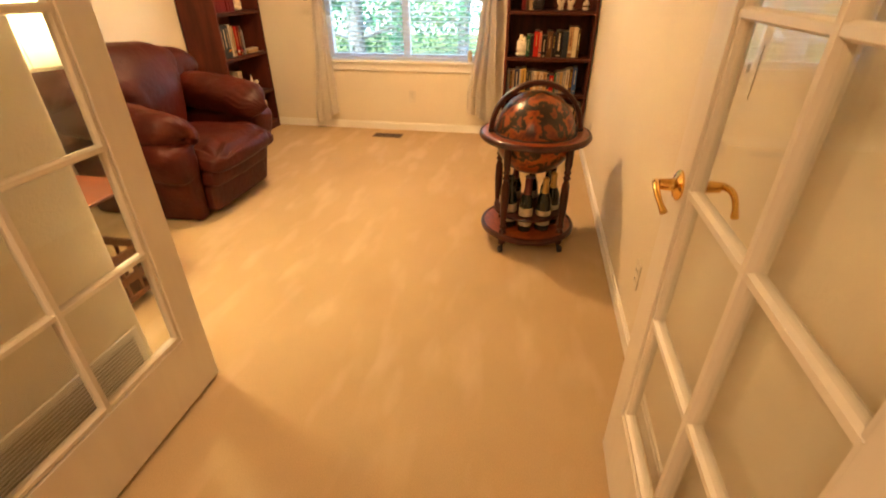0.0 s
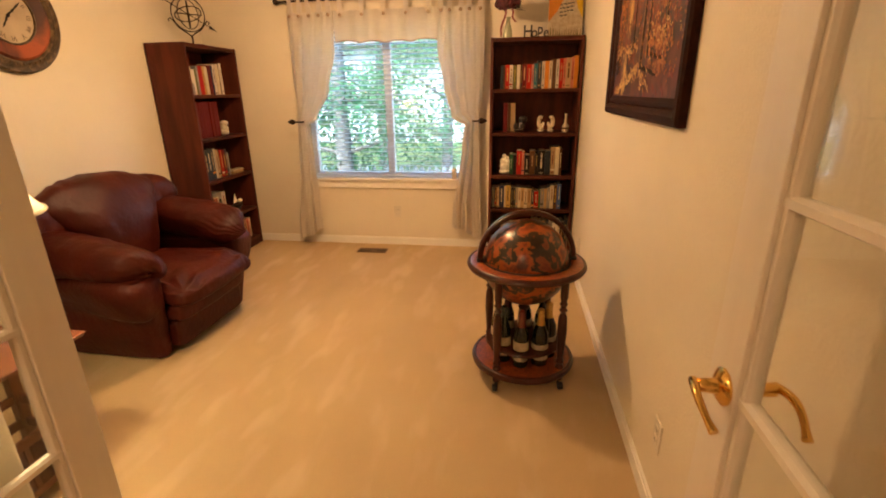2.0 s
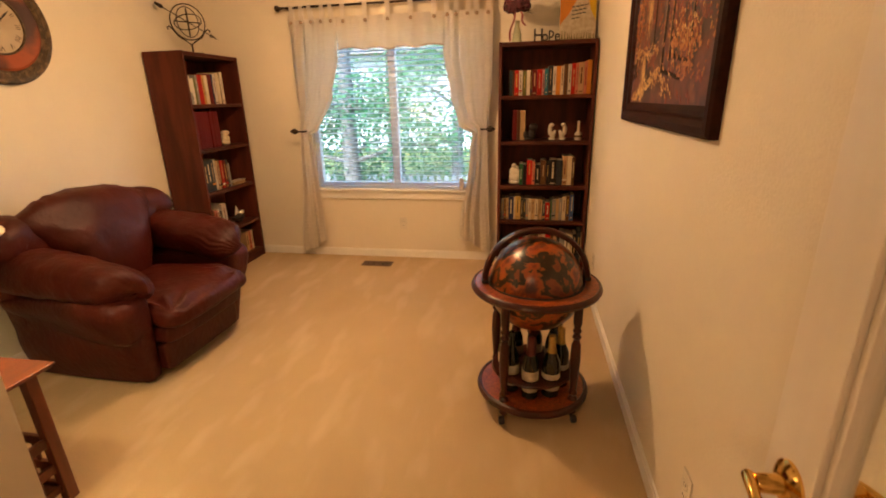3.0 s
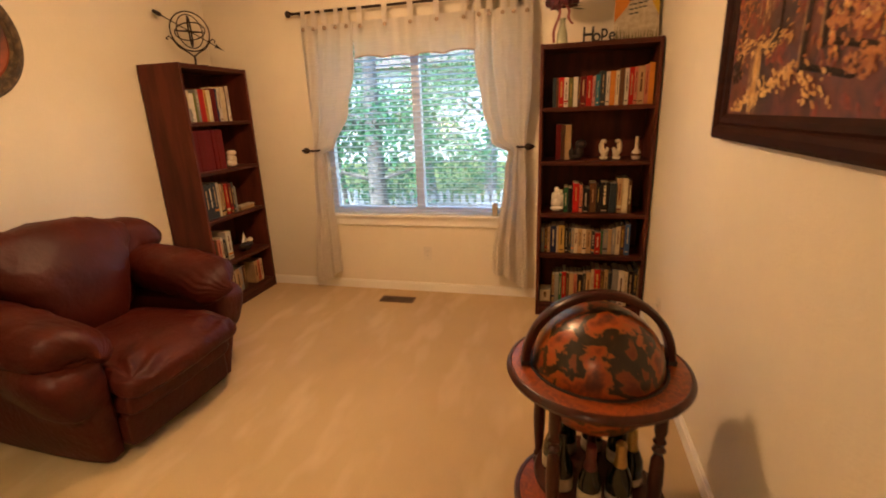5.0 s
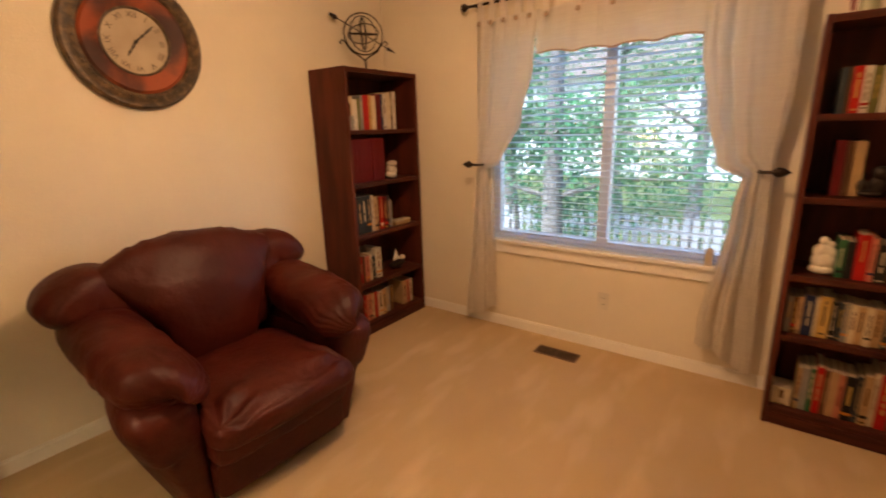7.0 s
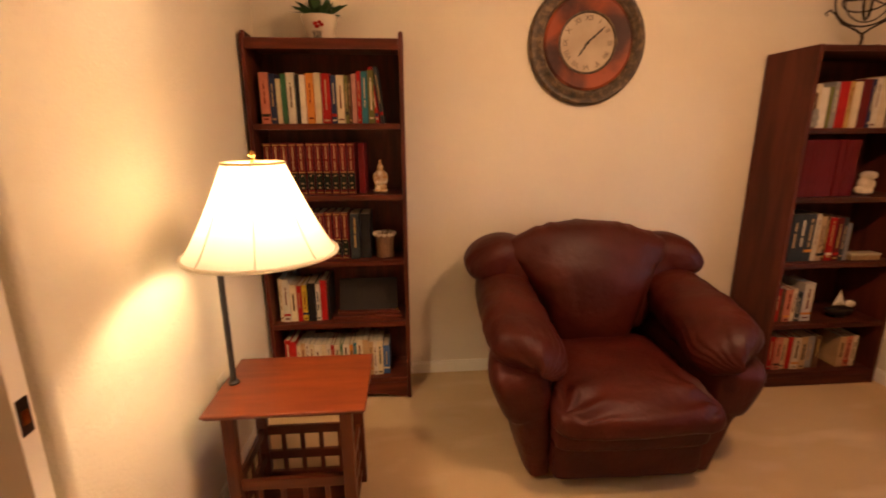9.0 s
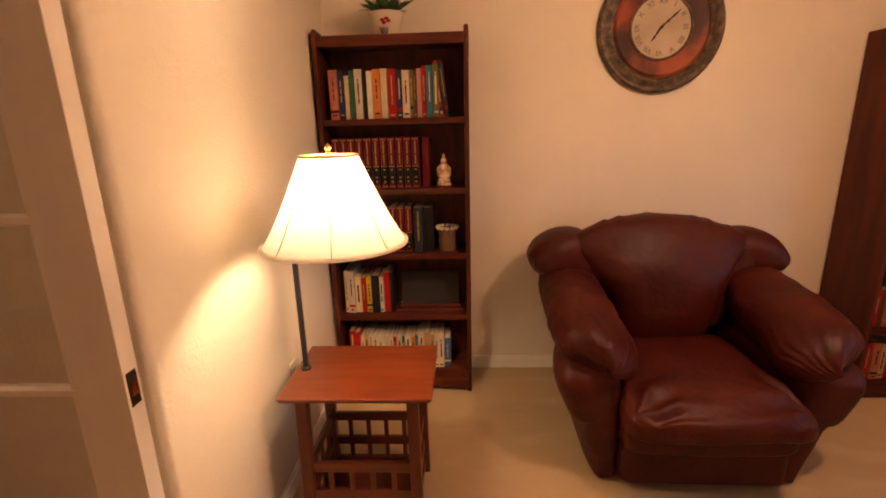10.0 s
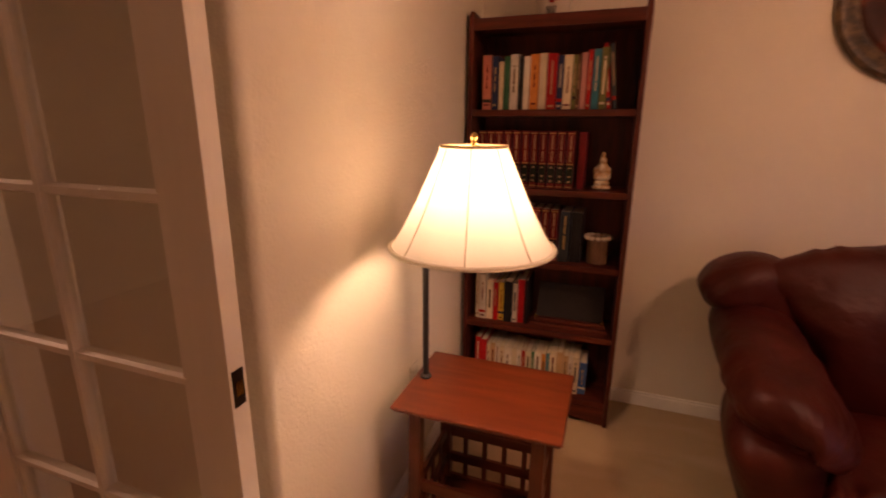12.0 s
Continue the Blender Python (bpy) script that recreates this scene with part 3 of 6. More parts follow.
part("panel", sheet(val_fn, 70, 14, 0.004), M_FABRIC, val, smooth=True)
part("edging", tube([Vector(val_fn(i / 70, 1)) + Vector((0, -0.003, 0)) for i in range(71)], 0.006, 8, flat=0.6), M_BUTTON, val, "brown braid edging", True)
for i in range(5):
    x = -1.63 + i * 0.19
    bm = sheet(lambda u, v, x=x: (x - 0.02 + 0.04 * u, YC - 0.013 - 0.002 * math.sin(v * 3), 2.06 + (ROD_Z + 0.012 - 2.06) * v), 3, 8, 0.003)
    part("tab", bm, M_FABRIC, val, smooth=True)
    bt = lathe([(0.013, 0), (0.015, 0.003), (0.010, 0.008), (0.002, 0.010)], 14)
    for vv in bt.verts:
        vv.co = Vector((x + vv.co.x, YC - 0.017 - vv.co.z, 2.062 + vv.co.y))
    part("button", bt, M_BUTTON, val, smooth=True)


def holdback(x, s):
    hb = thing("curtain_holdback", "dark bronze arrow-tipped curtain holdback", "holdback", "curtain holdbacks")
    z = 1.19
    pts = [(x + s * (-0.02), YN - 0.04, z), (x + s * (-0.02), 4.32, z), (x + s * (-0.01), 4.295, z), (x + s * 0.05, 4.29, z + 0.003)]
    part("bar", tube(pts, 0.008, 10), M_IRON, hb, smooth=True)
    b = lathe([(0.007, 0), (0.014, 0.006), (0.024, 0.022), (0.022, 0.04), (0.012, 0.06), (0.002, 0.075)], 16)
    for v in b.verts:
        v.co = Vector((x + s * (0.03 + v.co.z), 4.29 + v.co.x * 0.6, z + 0.003 + v.co.y))
    part("finial", b, M_IRON, hb, smooth=True)
    b = lathe([(0.026, 0), (0.024, 0.006), (0.008, 0.02)], 16)
    for v in b.verts:
        v.co = Vector((x + s * (-0.02) + v.co.x, YN - 0.001 - v.co.z * 2, z + v.co.y))
    part("rose", b, M_IRON, hb, smooth=True)


holdback(-2.075, -1)
holdback(-0.475, 1)

# ---------- bookcases ----------
def bookcase(name, label, m, w, h, d, shelves, mv, mh, ears=False):
    c = thing(name, label, "bookcase", "bookcases", m)
    t = 0.021
    for s in (-1, 1):
        bm = box(s * w / 2 - (t if s > 0 else 0), s * w / 2 + (t if s < 0 else 0), 0, d, 0, h, 0.003)
        if ears:
            a = s * w / 2
            tube([(a - s * t / 2, 0.012, h - 0.12), (a - s * t / 2, 0.004, h - 0.03), (a - s * t / 2, 0.02, h + 0.004), (a - s * t / 2, d * 0.4, h + 0.002)], 0.012, 8, bm=bm)
        part("side_panel", bm, mv, c, smooth=ears)
    x0, x1 = -w / 2 + t, w / 2 - t
    part("back_panel", box(x0, x1, d - 0.008, d - 0.002, 0.03, h - 0.02), mv, c)
    top = h - (0.022 if ears else 0.002)
    part("top_panel", box(x0, x1, 0.004, d - 0.009, top - 0.03, top, 0.003), mh, c)
    if ears:
        part("cornice", box(x0, x1, -0.002, 0.012, top - 0.045, top + 0.004, 0.004), mh, c)
    for z in shelves:
        part("shelf", box(x0, x1, 0.006, d - 0.009, z - 0.028, z, 0.003), mh, c)
    part("plinth", box(x0, x1, 0.004, 0.022, 0.0 if not ears else 0.03, shelves[-1] - 0.03, 0.003), mh, c)
    if ears:
        bm = bmesh.new()
        n = 24
        ptsb = [(x0 + (x1 - x0) * i / n, 0.03 - 0.022 * max(0, math.cos(i / n * 2 * math.pi * 1.0)) ** 2) for i in range(n + 1)]
        lo_ = [[bm.verts.new((x, y, z)) for x, z in ptsb] for y in (0.003, 0.02)]
        hi_ = [[bm.verts.new((x, y, 0.05)) for x, z in ptsb] for y in (0.003, 0.02)]
        for i in range(n):
            for k in (0, 1):
                bm.faces.new((lo_[k][i], lo_[k][i + 1], hi_[k][i + 1], hi_[k][i]))
            bm.faces.new((lo_[0][i], lo_[0][i + 1], lo_[1][i + 1], lo_[1][i]))
        part("apron", bm, mh, c)
    return c


M_R, M_L, M_W = pose(0.017, 4.125, 0), pose(-2.667, 4.064, 0, 0, 0, 90), pose(-2.742, 1.369, 0, 0, 0, 90)
SH_R, SH_L, SH_W = (1.447, 1.105, 0.755, 0.464, 0.088), (1.440, 1.090, 0.735, 0.382, 0.085), (1.473, 1.131, 0.793, 0.455, 0.124)
bookcase("bookcase", "tall dark walnut bookcase beside the window, filled shelves", M_R, 0.712, 1.826, 0.325, SH_R, M_CASE, M_CASEH)
bookcase("bookcase", "tall dark walnut bookcase in the corner, half-full shelves", M_L, 0.698, 1.828, 0.338, SH_L, M_CASE, M_CASEH)
bookcase("bookcase", "tall cherry wood bookcase with rounded ears, filled shelves", M_W, 0.731, 1.866, 0.262, SH_W, M_CHERRY, M_CHERRYH, True)

# ---------- books ----------
INK = {
    "red": (0.36, 0.012, 0.010), "darkred": (0.12, 0.008, 0.009), "maroon": (0.125, 0.007, 0.008), "salmon": (0.50, 0.17, 0.10),
    "navy": (0.018, 0.026, 0.075), "blue": (0.05, 0.11, 0.28), "teal": (0.03, 0.17, 0.22), "green": (0.03, 0.12, 0.05),
    "olive": (0.13, 0.13, 0.035), "black": (0.014, 0.012, 0.012), "white": (0.58, 0.52, 0.42), "cream": (0.58, 0.48, 0.32),
    "tan": (0.42, 0.27, 0.13), "orange": (0.55, 0.20, 0.03), "yellow": (0.62, 0.42, 0.03), "brown": (0.10, 0.045, 0.02),
    "grey": (0.24, 0.23, 0.21), "slate": (0.030, 0.036, 0.040), "band": (0.006, 0.010, 0.008), "pink": (0.52, 0.24, 0.20), "gold": (0.45, 0.29, 0.08),
}
WORD = {"red": "red", "darkred": "dark red", "maroon": "maroon", "salmon": "salmon pink", "navy": "navy blue", "blue": "blue", "teal": "teal", "green": "green",
        "olive": "olive green", "black": "black", "white": "white", "cream": "cream", "tan": "tan", "orange": "orange", "yellow": "yellow", "brown": "brown",
        "grey": "grey", "slate": "slate grey", "band": "dark green", "pink": "pale pink", "gold": "mustard"}
M_INK = {k: mat("cover_" + k, c, tuple(x * 0.8 for x in c), 0.5, 20, rand=0.12, spec=0.16) for k, c in INK.items()}
LIGHT = ("white", "cream", "tan", "yellow", "pink", "gold", "orange", "salmon")
rng = random.Random(7)


def book(place, x, z, w, h, d, colour, y=0.05, lean=0.0, style="", where="bookcase shelf"):
    """A standing book: its left foot at x on the shelf at height z, the spine towards the front."""
    m = place @ pose(x, y, z, 0, lean, 0)
    bm = box(0, w, 0, 0.004 + w * 0.08, 0, h, min(0.003, w * 0.2))
    box(0, 0.0022, 0.004, d, 0, h, bm=bm)
    box(w - 0.0022, w, 0.004, d, 0, h, bm=bm)
    b = new("book", finish(bm, "book", M_INK[colour]))
    b.matrix_basis = m
    tagged(b, f"{WORD[colour]} {'bound volume' if style == 'set' else 'book'} standing upright on a {where}", "book", "books")
    part("page_block", box(0.0024, w - 0.0024, 0.006, d - 0.004, 0.003, h - 0.004), M_PAPER, b)
    ink = M_INK[rng.choice(["brown", "slate", "darkred"])] if colour in LIGHT else M_INK[rng.choice(["tan", "gold", "cream"])]
    yy = -0.0006
    if style == "set":
        part("label_band", box(0.001, w - 0.001, yy, 0.003, h * 0.10, h * 0.42), M_INK["band" if colour == "maroon" else "maroon"], b)
        for a, c in ((0.035, 0.047), (0.435, 0.447), (0.955, 0.970)):
            part("gilt_line", box(0.003, w - 0.003, yy - 0.0008, 0.003, h * a, h * c), M_INK["gold"], b)
        for a, c in ((0.12, 0.15), (0.21, 0.235), (0.36, 0.385)):
            part("gilt_mark", box(w * 0.36, w * 0.64, yy - 0.0008, 0.003, h * a, h * c), M_INK["tan"], b)
        for a, c in ((0.48, 0.66), (0.69, 0.93)):
            part("title", box(w * 0.43, w * 0.57, yy - 0.0008, 0.003, h * a, h * c), M_INK["tan"], b)
    elif style != "plain" and w > 0.012 and rng.random() < 0.72:
        a = rng.uniform(0.25, 0.42)
        n = rng.randint(3, 6)
        c = rng.uniform(0.78, 0.92)
        wid = rng.uniform(0.07, 0.15)
        p = a
        while p < c:
            q = min(c, p + rng.choice([0.1, 0.16, 0.3, 0.45]) * rng.uniform(0.8, 1.2))
            part("title", box(w * (0.5 - wid), w * (0.5 + wid), yy, 0.003, h * p, h * q), ink, b)
            p = q + rng.uniform(0.02, 0.04)
        if rng.random() < 0.55:
            e = rng.uniform(0.04, 0.10)
            part("imprint", box(w * 0.2, w * 0.8, yy, 0.003, h * e, h * (e + 0.035)), ink, b)
        if rng.random() < 0.3:
            e = rng.uniform(0.12, 0.2)
            part("colour_band", box(0.0006, w - 0.0006, yy + 0.0003, 0.003, h * e, h * (e + 0.06)), M_INK[rng.choice(["red", "navy", "cream", "orange", "black"])], b)
    return b


def row(place, x, z, items, d=0.16, y=0.05, style="", gap=0.0012, tall=1.0):
    """Books side by side: (colour, thickness in mm, height in mm)."""
    for colour, w, h in items:
        w, h = w / 1000, h / 1000 * tall
        book(place, x, z, w, h, d + rng.uniform(-0.01, 0.01), colour, y + rng.uniform(-0.006, 0.008), 0.0, style)
        x += w + gap
    return x


def inner(w):
    return -w / 2 + 0.024


# cherry bookcase
xl = inner(0.731)
x = row(M_W, xl + 0.030, SH_W[0], [("salmon", 42, 232), ("navy", 28, 228), ("cream", 24, 205), ("green", 26, 226), ("white", 36, 232), ("black", 20, 225), ("white", 28, 222), ("orange", 38, 230),
                           ("cream", 32, 232), ("red", 42, 230), ("navy", 26, 222), ("cream", 36, 222), ("olive", 17, 220), ("brown", 14, 215), ("pink", 24, 228), ("red", 20, 240), ("teal", 30, 240), ("olive", 30, 245)])
book(M_W, x + 0.004, SH_W[0], 0.017, 0.262, 0.17, "red", lean=-7)
book(M_W, x + 0.028, SH_W[0], 0.018, 0.262, 0.17, "slate", lean=-7)
row(M_W, xl + 0.02, SH_W[1], [("maroon", 36, 252)] * 11, 0.19, 0.045, "set", 0.0040)
book(M_W, xl + 0.47, SH_W[1], 0.032, 0.25, 0.19, "maroon", 0.07, style="plain")
row(M_W, xl + 0.05, SH_W[2], [("maroon", 36, 245)] * 9, 0.19, 0.045, "set", 0.0040)
book(M_W, xl + 0.415, SH_W[2], 0.046, 0.238, 0.19, "slate", 0.045)
book(M_W, xl + 0.465, SH_W[2], 0.05, 0.235, 0.18, "black", 0.06, style="plain")
row(M_W, xl + 0.025, SH_W[3], [("cream", 18, 238), ("white", 36, 236), ("cream", 34, 205), ("red", 24, 200), ("yellow", 28, 200), ("black", 42, 212), ("white", 22, 205), ("red", 34, 225), ("black", 12, 225)], 0.19)
row(M_W, xl + 0.03, SH_W[4], [("red", 30, 222), ("red", 30, 216), ("cream", 18, 190), ("tan", 24, 200), ("white", 24, 204), ("cream", 22, 196), ("white", 36, 190), ("cream", 26, 190), ("white", 22, 186), ("red", 18, 184),
                             ("cream", 30, 184), ("green", 14, 190), ("white", 34, 188), ("orange", 20, 184), ("teal", 16, 190), ("cream", 34, 206), ("tan", 30, 210), ("tan", 24, 196), ("white", 20, 206), ("cream", 30, 200), ("blue", 36, 170)], 0.17)

# walnut bookcase beside the window
xl = inner(0.712)
row(M_R, xl + 0.055, SH_R[0], [("slate", 24, 205), ("brown", 12, 205), ("red", 32, 208), ("white", 26, 205), ("olive", 30, 200), ("white", 26, 205), ("brown", 14, 200), ("darkred", 34, 205), ("red", 38, 210),
                              ("pink", 16, 205), ("teal", 26, 215), ("slate", 34, 238), ("white", 22, 230), ("orange", 32, 232), ("cream", 22, 232), ("brown", 28, 245), ("white", 24, 245), ("red", 30, 250), ("salmon", 20, 252), ("tan", 38, 255), ("salmon", 20, 262), ("orange", 32, 272)], 0.17, 0.06, tall=0.88)
row(M_R, xl + 0.085, SH_R[1], [("darkred", 34, 235), ("brown", 22, 232), ("tan", 40, 230)], 0.18, 0.11, "plain")
row(M_R, xl + 0.148, SH_R[2], [("green", 28, 170), ("black", 28, 165), ("red", 44, 200), ("salmon", 20, 190), ("black", 40, 165), ("brown", 46, 200), ("black", 22, 180), ("black", 56, 205), ("slate", 44, 200), ("tan", 36, 232), ("cream", 34, 232), ("brown", 20, 220)], 0.17)
row(M_R, xl + 0.004, SH_R[3], [("grey", 22, 180), ("brown", 20, 178), ("tan", 18, 182), ("navy", 40, 195), ("cream", 12, 190), ("gold", 42, 198), ("black", 24, 180), ("slate", 18, 180), ("grey", 20, 185), ("cream", 22, 180), ("tan", 28, 175), ("cream", 24, 175), ("tan", 34, 172), ("slate", 22, 165),
                              ("red", 36, 150), ("green", 14, 168), ("grey", 30, 175), ("tan", 24, 178), ("grey", 24, 185), ("cream", 28, 200), ("brown", 28, 205), ("blue", 32, 215)], 0.15)
row(M_R, xl + 0.088, SH_R[4], [("tan", 18, 215), ("grey", 28, 215), ("green", 20, 222), ("red", 28, 235), ("brown", 20, 225), ("tan", 30, 225), ("salmon", 22, 220), ("black", 38, 220), ("slate", 20, 228), ("tan", 32, 240), ("cream", 20, 262), ("red", 40, 262), ("brown", 24, 255), ("tan", 26, 265), ("slate", 24, 245),
                              ("grey", 40, 270), ("white", 38, 262), ("cream", 22, 255), ("black", 34, 262), ("slate", 28, 285), ("tan", 20, 290)], 0.17)
book(M_R, xl + 0.004, SH_R[4], 0.075, 0.09, 0.12, "cream", 0.05)

# corner bookcase
xl = inner(0.698)
row(M_L, xl + 0.02, SH_L[0], [("cream", 52, 212), ("white", 40, 196), ("olive", 30, 200), ("grey", 26, 224), ("red", 54, 226), ("gold", 24, 226), ("cream", 34, 224), ("darkred", 50, 236), ("navy", 18, 236), ("white", 34, 240), ("cream", 40, 250), ("brown", 26, 258), ("white", 30, 258)], 0.17)
row(M_L, xl + 0.004, SH_L[1], [("darkred", 36, 292)] * 9, 0.19, 0.045, "plain", 0.0008)
row(M_L, xl + 0.004, SH_L[2], [("slate", 44, 262)] * 4 + [("cream", 26, 262), ("tan", 30, 245), ("brown", 20, 250), ("red", 36, 240), ("darkred", 34, 238), ("slate", 26, 240), ("grey", 30, 205)], 0.17)
row(M_L, xl + 0.004, SH_L[3], [("white", 22, 195), ("red", 36, 195), ("brown", 22, 195), ("salmon", 40, 190), ("cream", 26, 195), ("slate", 34, 170), ("white", 60, 225)], 0.16)
row(M_L, xl + 0.01, SH_L[4], [("brown", 30, 200), ("red", 34, 205), ("salmon", 40, 205), ("tan", 36, 195), ("red", 30, 200), ("cream", 44, 195), ("tan", 40, 200), ("grey", 50, 198), ("brown", 34, 200)], 0.16)
row(M_L, xl + 0.47, SH_L[4], [("tan", 40, 190), ("salmon", 40, 190), ("cream", 36, 190)], 0.16)
# ---------- armchair ----------
def soft(keys, ref, e=0.8, ends=(0.1, 0.1), n=(56, 48), dent=None):
    """An upholstered roll: sections (share of the way, x, y, z, half width, half height, tilt) swept with rounded ends."""
    us = np.array([k[0] for k in keys], float)
    vals = np.array([k[1:] for k in keys], float)
    slope = np.gradient(vals, us, axis=0)

    def at(u):
        i = min(max(int(np.searchsorted(us, u)) - 1, 0), len(us) - 2)
        h = us[i + 1] - us[i]
        q = (u - us[i]) / h
        return (2 * q ** 3 - 3 * q ** 2 + 1) * vals[i] + (q ** 3 - 2 * q ** 2 + q) * h * slope[i] + (3 * q ** 2 - 2 * q ** 3) * vals[i + 1] + (q ** 3 - q ** 2) * h * slope[i + 1]

    bm = bmesh.new()
    rings = []
    for i in range(n[1] + 1):
        u = 0.5 - 0.5 * math.cos(math.pi * i / n[1])
        v = at(u)
        f = 1.0
        if u < ends[0]:
            f = math.sqrt(max(0.0, 1 - (1 - u / ends[0]) ** 2))
        elif u > 1 - ends[1]:
            f = math.sqrt(max(0.0, 1 - (1 - (1 - u) / ends[1]) ** 2))
        f = max(f, 0.03)
        c = Vector(v[:3])
        t = (Vector(at(min(1, u + 0.02))[:3]) - Vector(at(max(0, u - 0.02))[:3])).normalized()
        side = Vector(ref)
        side = (side - t * side.dot(t)).normalized()
        up = t.cross(side)
        if i == 0:
            flip = -1 if up.z < -0.7 else 1
        up = up * flip
        k = radians(v[5])
        side, up = side * math.cos(k) + up * math.sin(k), up * math.cos(k) - side * math.sin(k)
        ring = []
        for j in range(n[0]):
            g = 2 * math.pi * j / n[0]
            d = side * (v[3] * spow(math.cos(g), e)) + up * (v[4] * spow(math.sin(g), e))
            p = c + d * f
            if dent:
                p = p + dent(u, g, p, d.normalized())
            ring.append(bm.verts.new(p))
        rings.append(ring)
    for a, b in zip(rings, rings[1:]):
        for j in range(n[0]):
            bm.faces.new((a[j], a[(j + 1) % n[0]], b[(j + 1) % n[0]], b[j]))
    bm.faces.new(rings[0]), bm.faces.new(rings[-1])
    return bm


def step(a, b, x):
    x = min(1.0, max(0.0, (x - a) / (b - a)))
    return x * x * (3 - 2 * x)


def armchair(m):
    ch = thing("armchair", "overstuffed oxblood leather armchair with rolled arms", "armchair", m=m)

    def lumps(p, k, f):
        q = p * f
        return Vector((noise.noise(q), noise.noise(q + Vector((7, 0, 0))), noise.noise(q + Vector((0, 9, 0))))) * k

    part("body", blob((0, 0.46, 0.225), (0.36, 0.40, 0.18), (0.2, 0.2), lambda p: p + lumps(p, 0.003, 5), (40, 20)), M_LEATHER, ch, smooth=True)
    part("front_panel", blob((0, 0.062, 0.125), (0.312, 0.055, 0.088), (0.25, 0.15), lambda p: p + lumps(p, 0.004, 7), (72, 20)), M_LEATHER, ch, smooth=True)
    part("front_rail", blob((0, 0.028, 0.262), (0.316, 0.060, 0.062), (0.4, 0.2), lambda p: p + Vector((0, -0.012 * (1 - (p.x / 0.32) ** 2), 0)) + lumps(p, 0.005, 8), (84, 24)), M_LEATHER, ch, smooth=True)

    def seat(p):
        u, v = p.x / 0.315, p.y / 0.33
        fr = max(0.0, -v)
        z = p.z
        if p.z > 0:
            z += 0.030 * (1 - u * u) * (1 - v * v) - 0.035 * fr ** 3
            # puckers that run in from the front corners
            for sx, wob in ((-1, 0.0), (1, 2.1)):
                dx, dy = u * 0.315 - sx * 0.29, p.y + 0.29
                r = math.hypot(dx, dy)
                ang = math.atan2(dy, dx * -sx)
                z += 0.011 * math.exp(-((r - 0.12) / 0.075) ** 2) * math.sin(9.0 * ang + wob + 3.5 * noise.noise(p * 9))
        y = p.y - 0.022 * (1 - u * u) * fr
        return Vector((p.x * (1 + 0.10 * fr ** 1.5), y, z)) + lumps(p, 0.011, 6) + lumps(p, 0.006, 13)
    part("seat_cushion", blob((0, 0.225, 0.376), (0.315, 0.335, 0.080), (0.42, 0.24), seat, (120, 56)), M_LEATHER, ch, smooth=True)

    for s in (-1, 1):
        keys = [(0, s * 0.345, 0.46, 0.012, 0.056, 0.40, 0), (0.3, s * 0.370, 0.46, 0.19, 0.082, 0.415, 0), (0.58, s * 0.394, 0.455, 0.345, 0.104, 0.43, 0), (0.70, s * 0.418, 0.45, 0.405, 0.125, 0.442, 0),
                (0.84, s * 0.440, 0.45, 0.475, 0.136, 0.448, 0), (1.0, s * 0.440, 0.455, 0.555, 0.112, 0.428, 0)]
        def flank(u, g, p, d, s=s):
            k = min(1.0, max(0.0, (p.x * s - 0.34) / 0.2))
            return lumps(p, 0.005, 5) - Vector((s * 0.11 * k * step(0.05, 0.7, p.y) * step(0.08, 0.42, p.z), 0, 0))
        part("arm_base", soft(keys, (s, 0, 0), 0.42, (0.02, 0.17), (72, 44), flank), M_LEATHER, ch, smooth=True)

        def gather(u, g, p, d, s=s):
            f = step(0.62, 0.93, u)
            w = 0.5 + 0.5 * math.sin(21 * g + 6.0 * noise.noise(Vector((p.x * 6, p.y * 9, p.z * 6 + s))))
            out = step(0.66, 1.0, u) * (0.05 * max(0.0, math.cos(g) - 0.1) + 0.06 * max(0.0, -math.sin(g)))
            shallow = step(0.25, 0.75, u) * (1 - f) * 0.004 * math.sin(u * 34 + 3 * noise.noise(p * 6))
            pull = f * w ** 2 * (0.0015 + 0.0045 * math.exp(-((g - 2.2) / 0.8) ** 2))
            return Vector((0, out, 0)) + d * (shallow - pull) + lumps(p, 0.010, 5) + lumps(p, 0.003, 17)
        keys = [(0, s * 0.425, 0.80, 0.655, 0.125, 0.105, 4), (0.35, s * 0.425, 0.52, 0.640, 0.140, 0.118, 8), (0.70, s * 0.415, 0.22, 0.606, 0.150, 0.112, 19), (1.0, s * 0.392, -0.045, 0.548, 0.158, 0.098, 33)]
        part("arm_cushion", soft(keys, (s, 0, 0), 0.82, (0.10, 0.15), (96, 84), gather), M_LEATHER, ch, smooth=True)

        def pleat(u, g, p, d, s=s):
            f = step(0.72, 0.95, u)
            return d * (-0.006 * f * (0.5 + 0.5 * math.sin(13 * g + 3 * noise.noise(p * 9))) ** 3) + lumps(p, 0.012, 5) + lumps(p, 0.003, 16)
        keys = [(0, s * 0.225, 0.635, 0.44, 0.075, 0.055, 0), (0.28, s * 0.300, 0.675, 0.63, 0.115, 0.090, 0), (0.50, s * 0.375, 0.712, 0.785, 0.140, 0.125, 0), (0.72, s * 0.462, 0.716, 0.805, 0.150, 0.112, 0),
                (0.88, s * 0.520, 0.708, 0.768, 0.150, 0.094, 0), (1.0, s * 0.558, 0.700, 0.695, 0.140, 0.072, 0)]
        part("wing_cushion", soft(keys, (0, -1, 0), 0.80, (0.08, 0.10), (64, 60), pleat), M_LEATHER, ch, smooth=True)

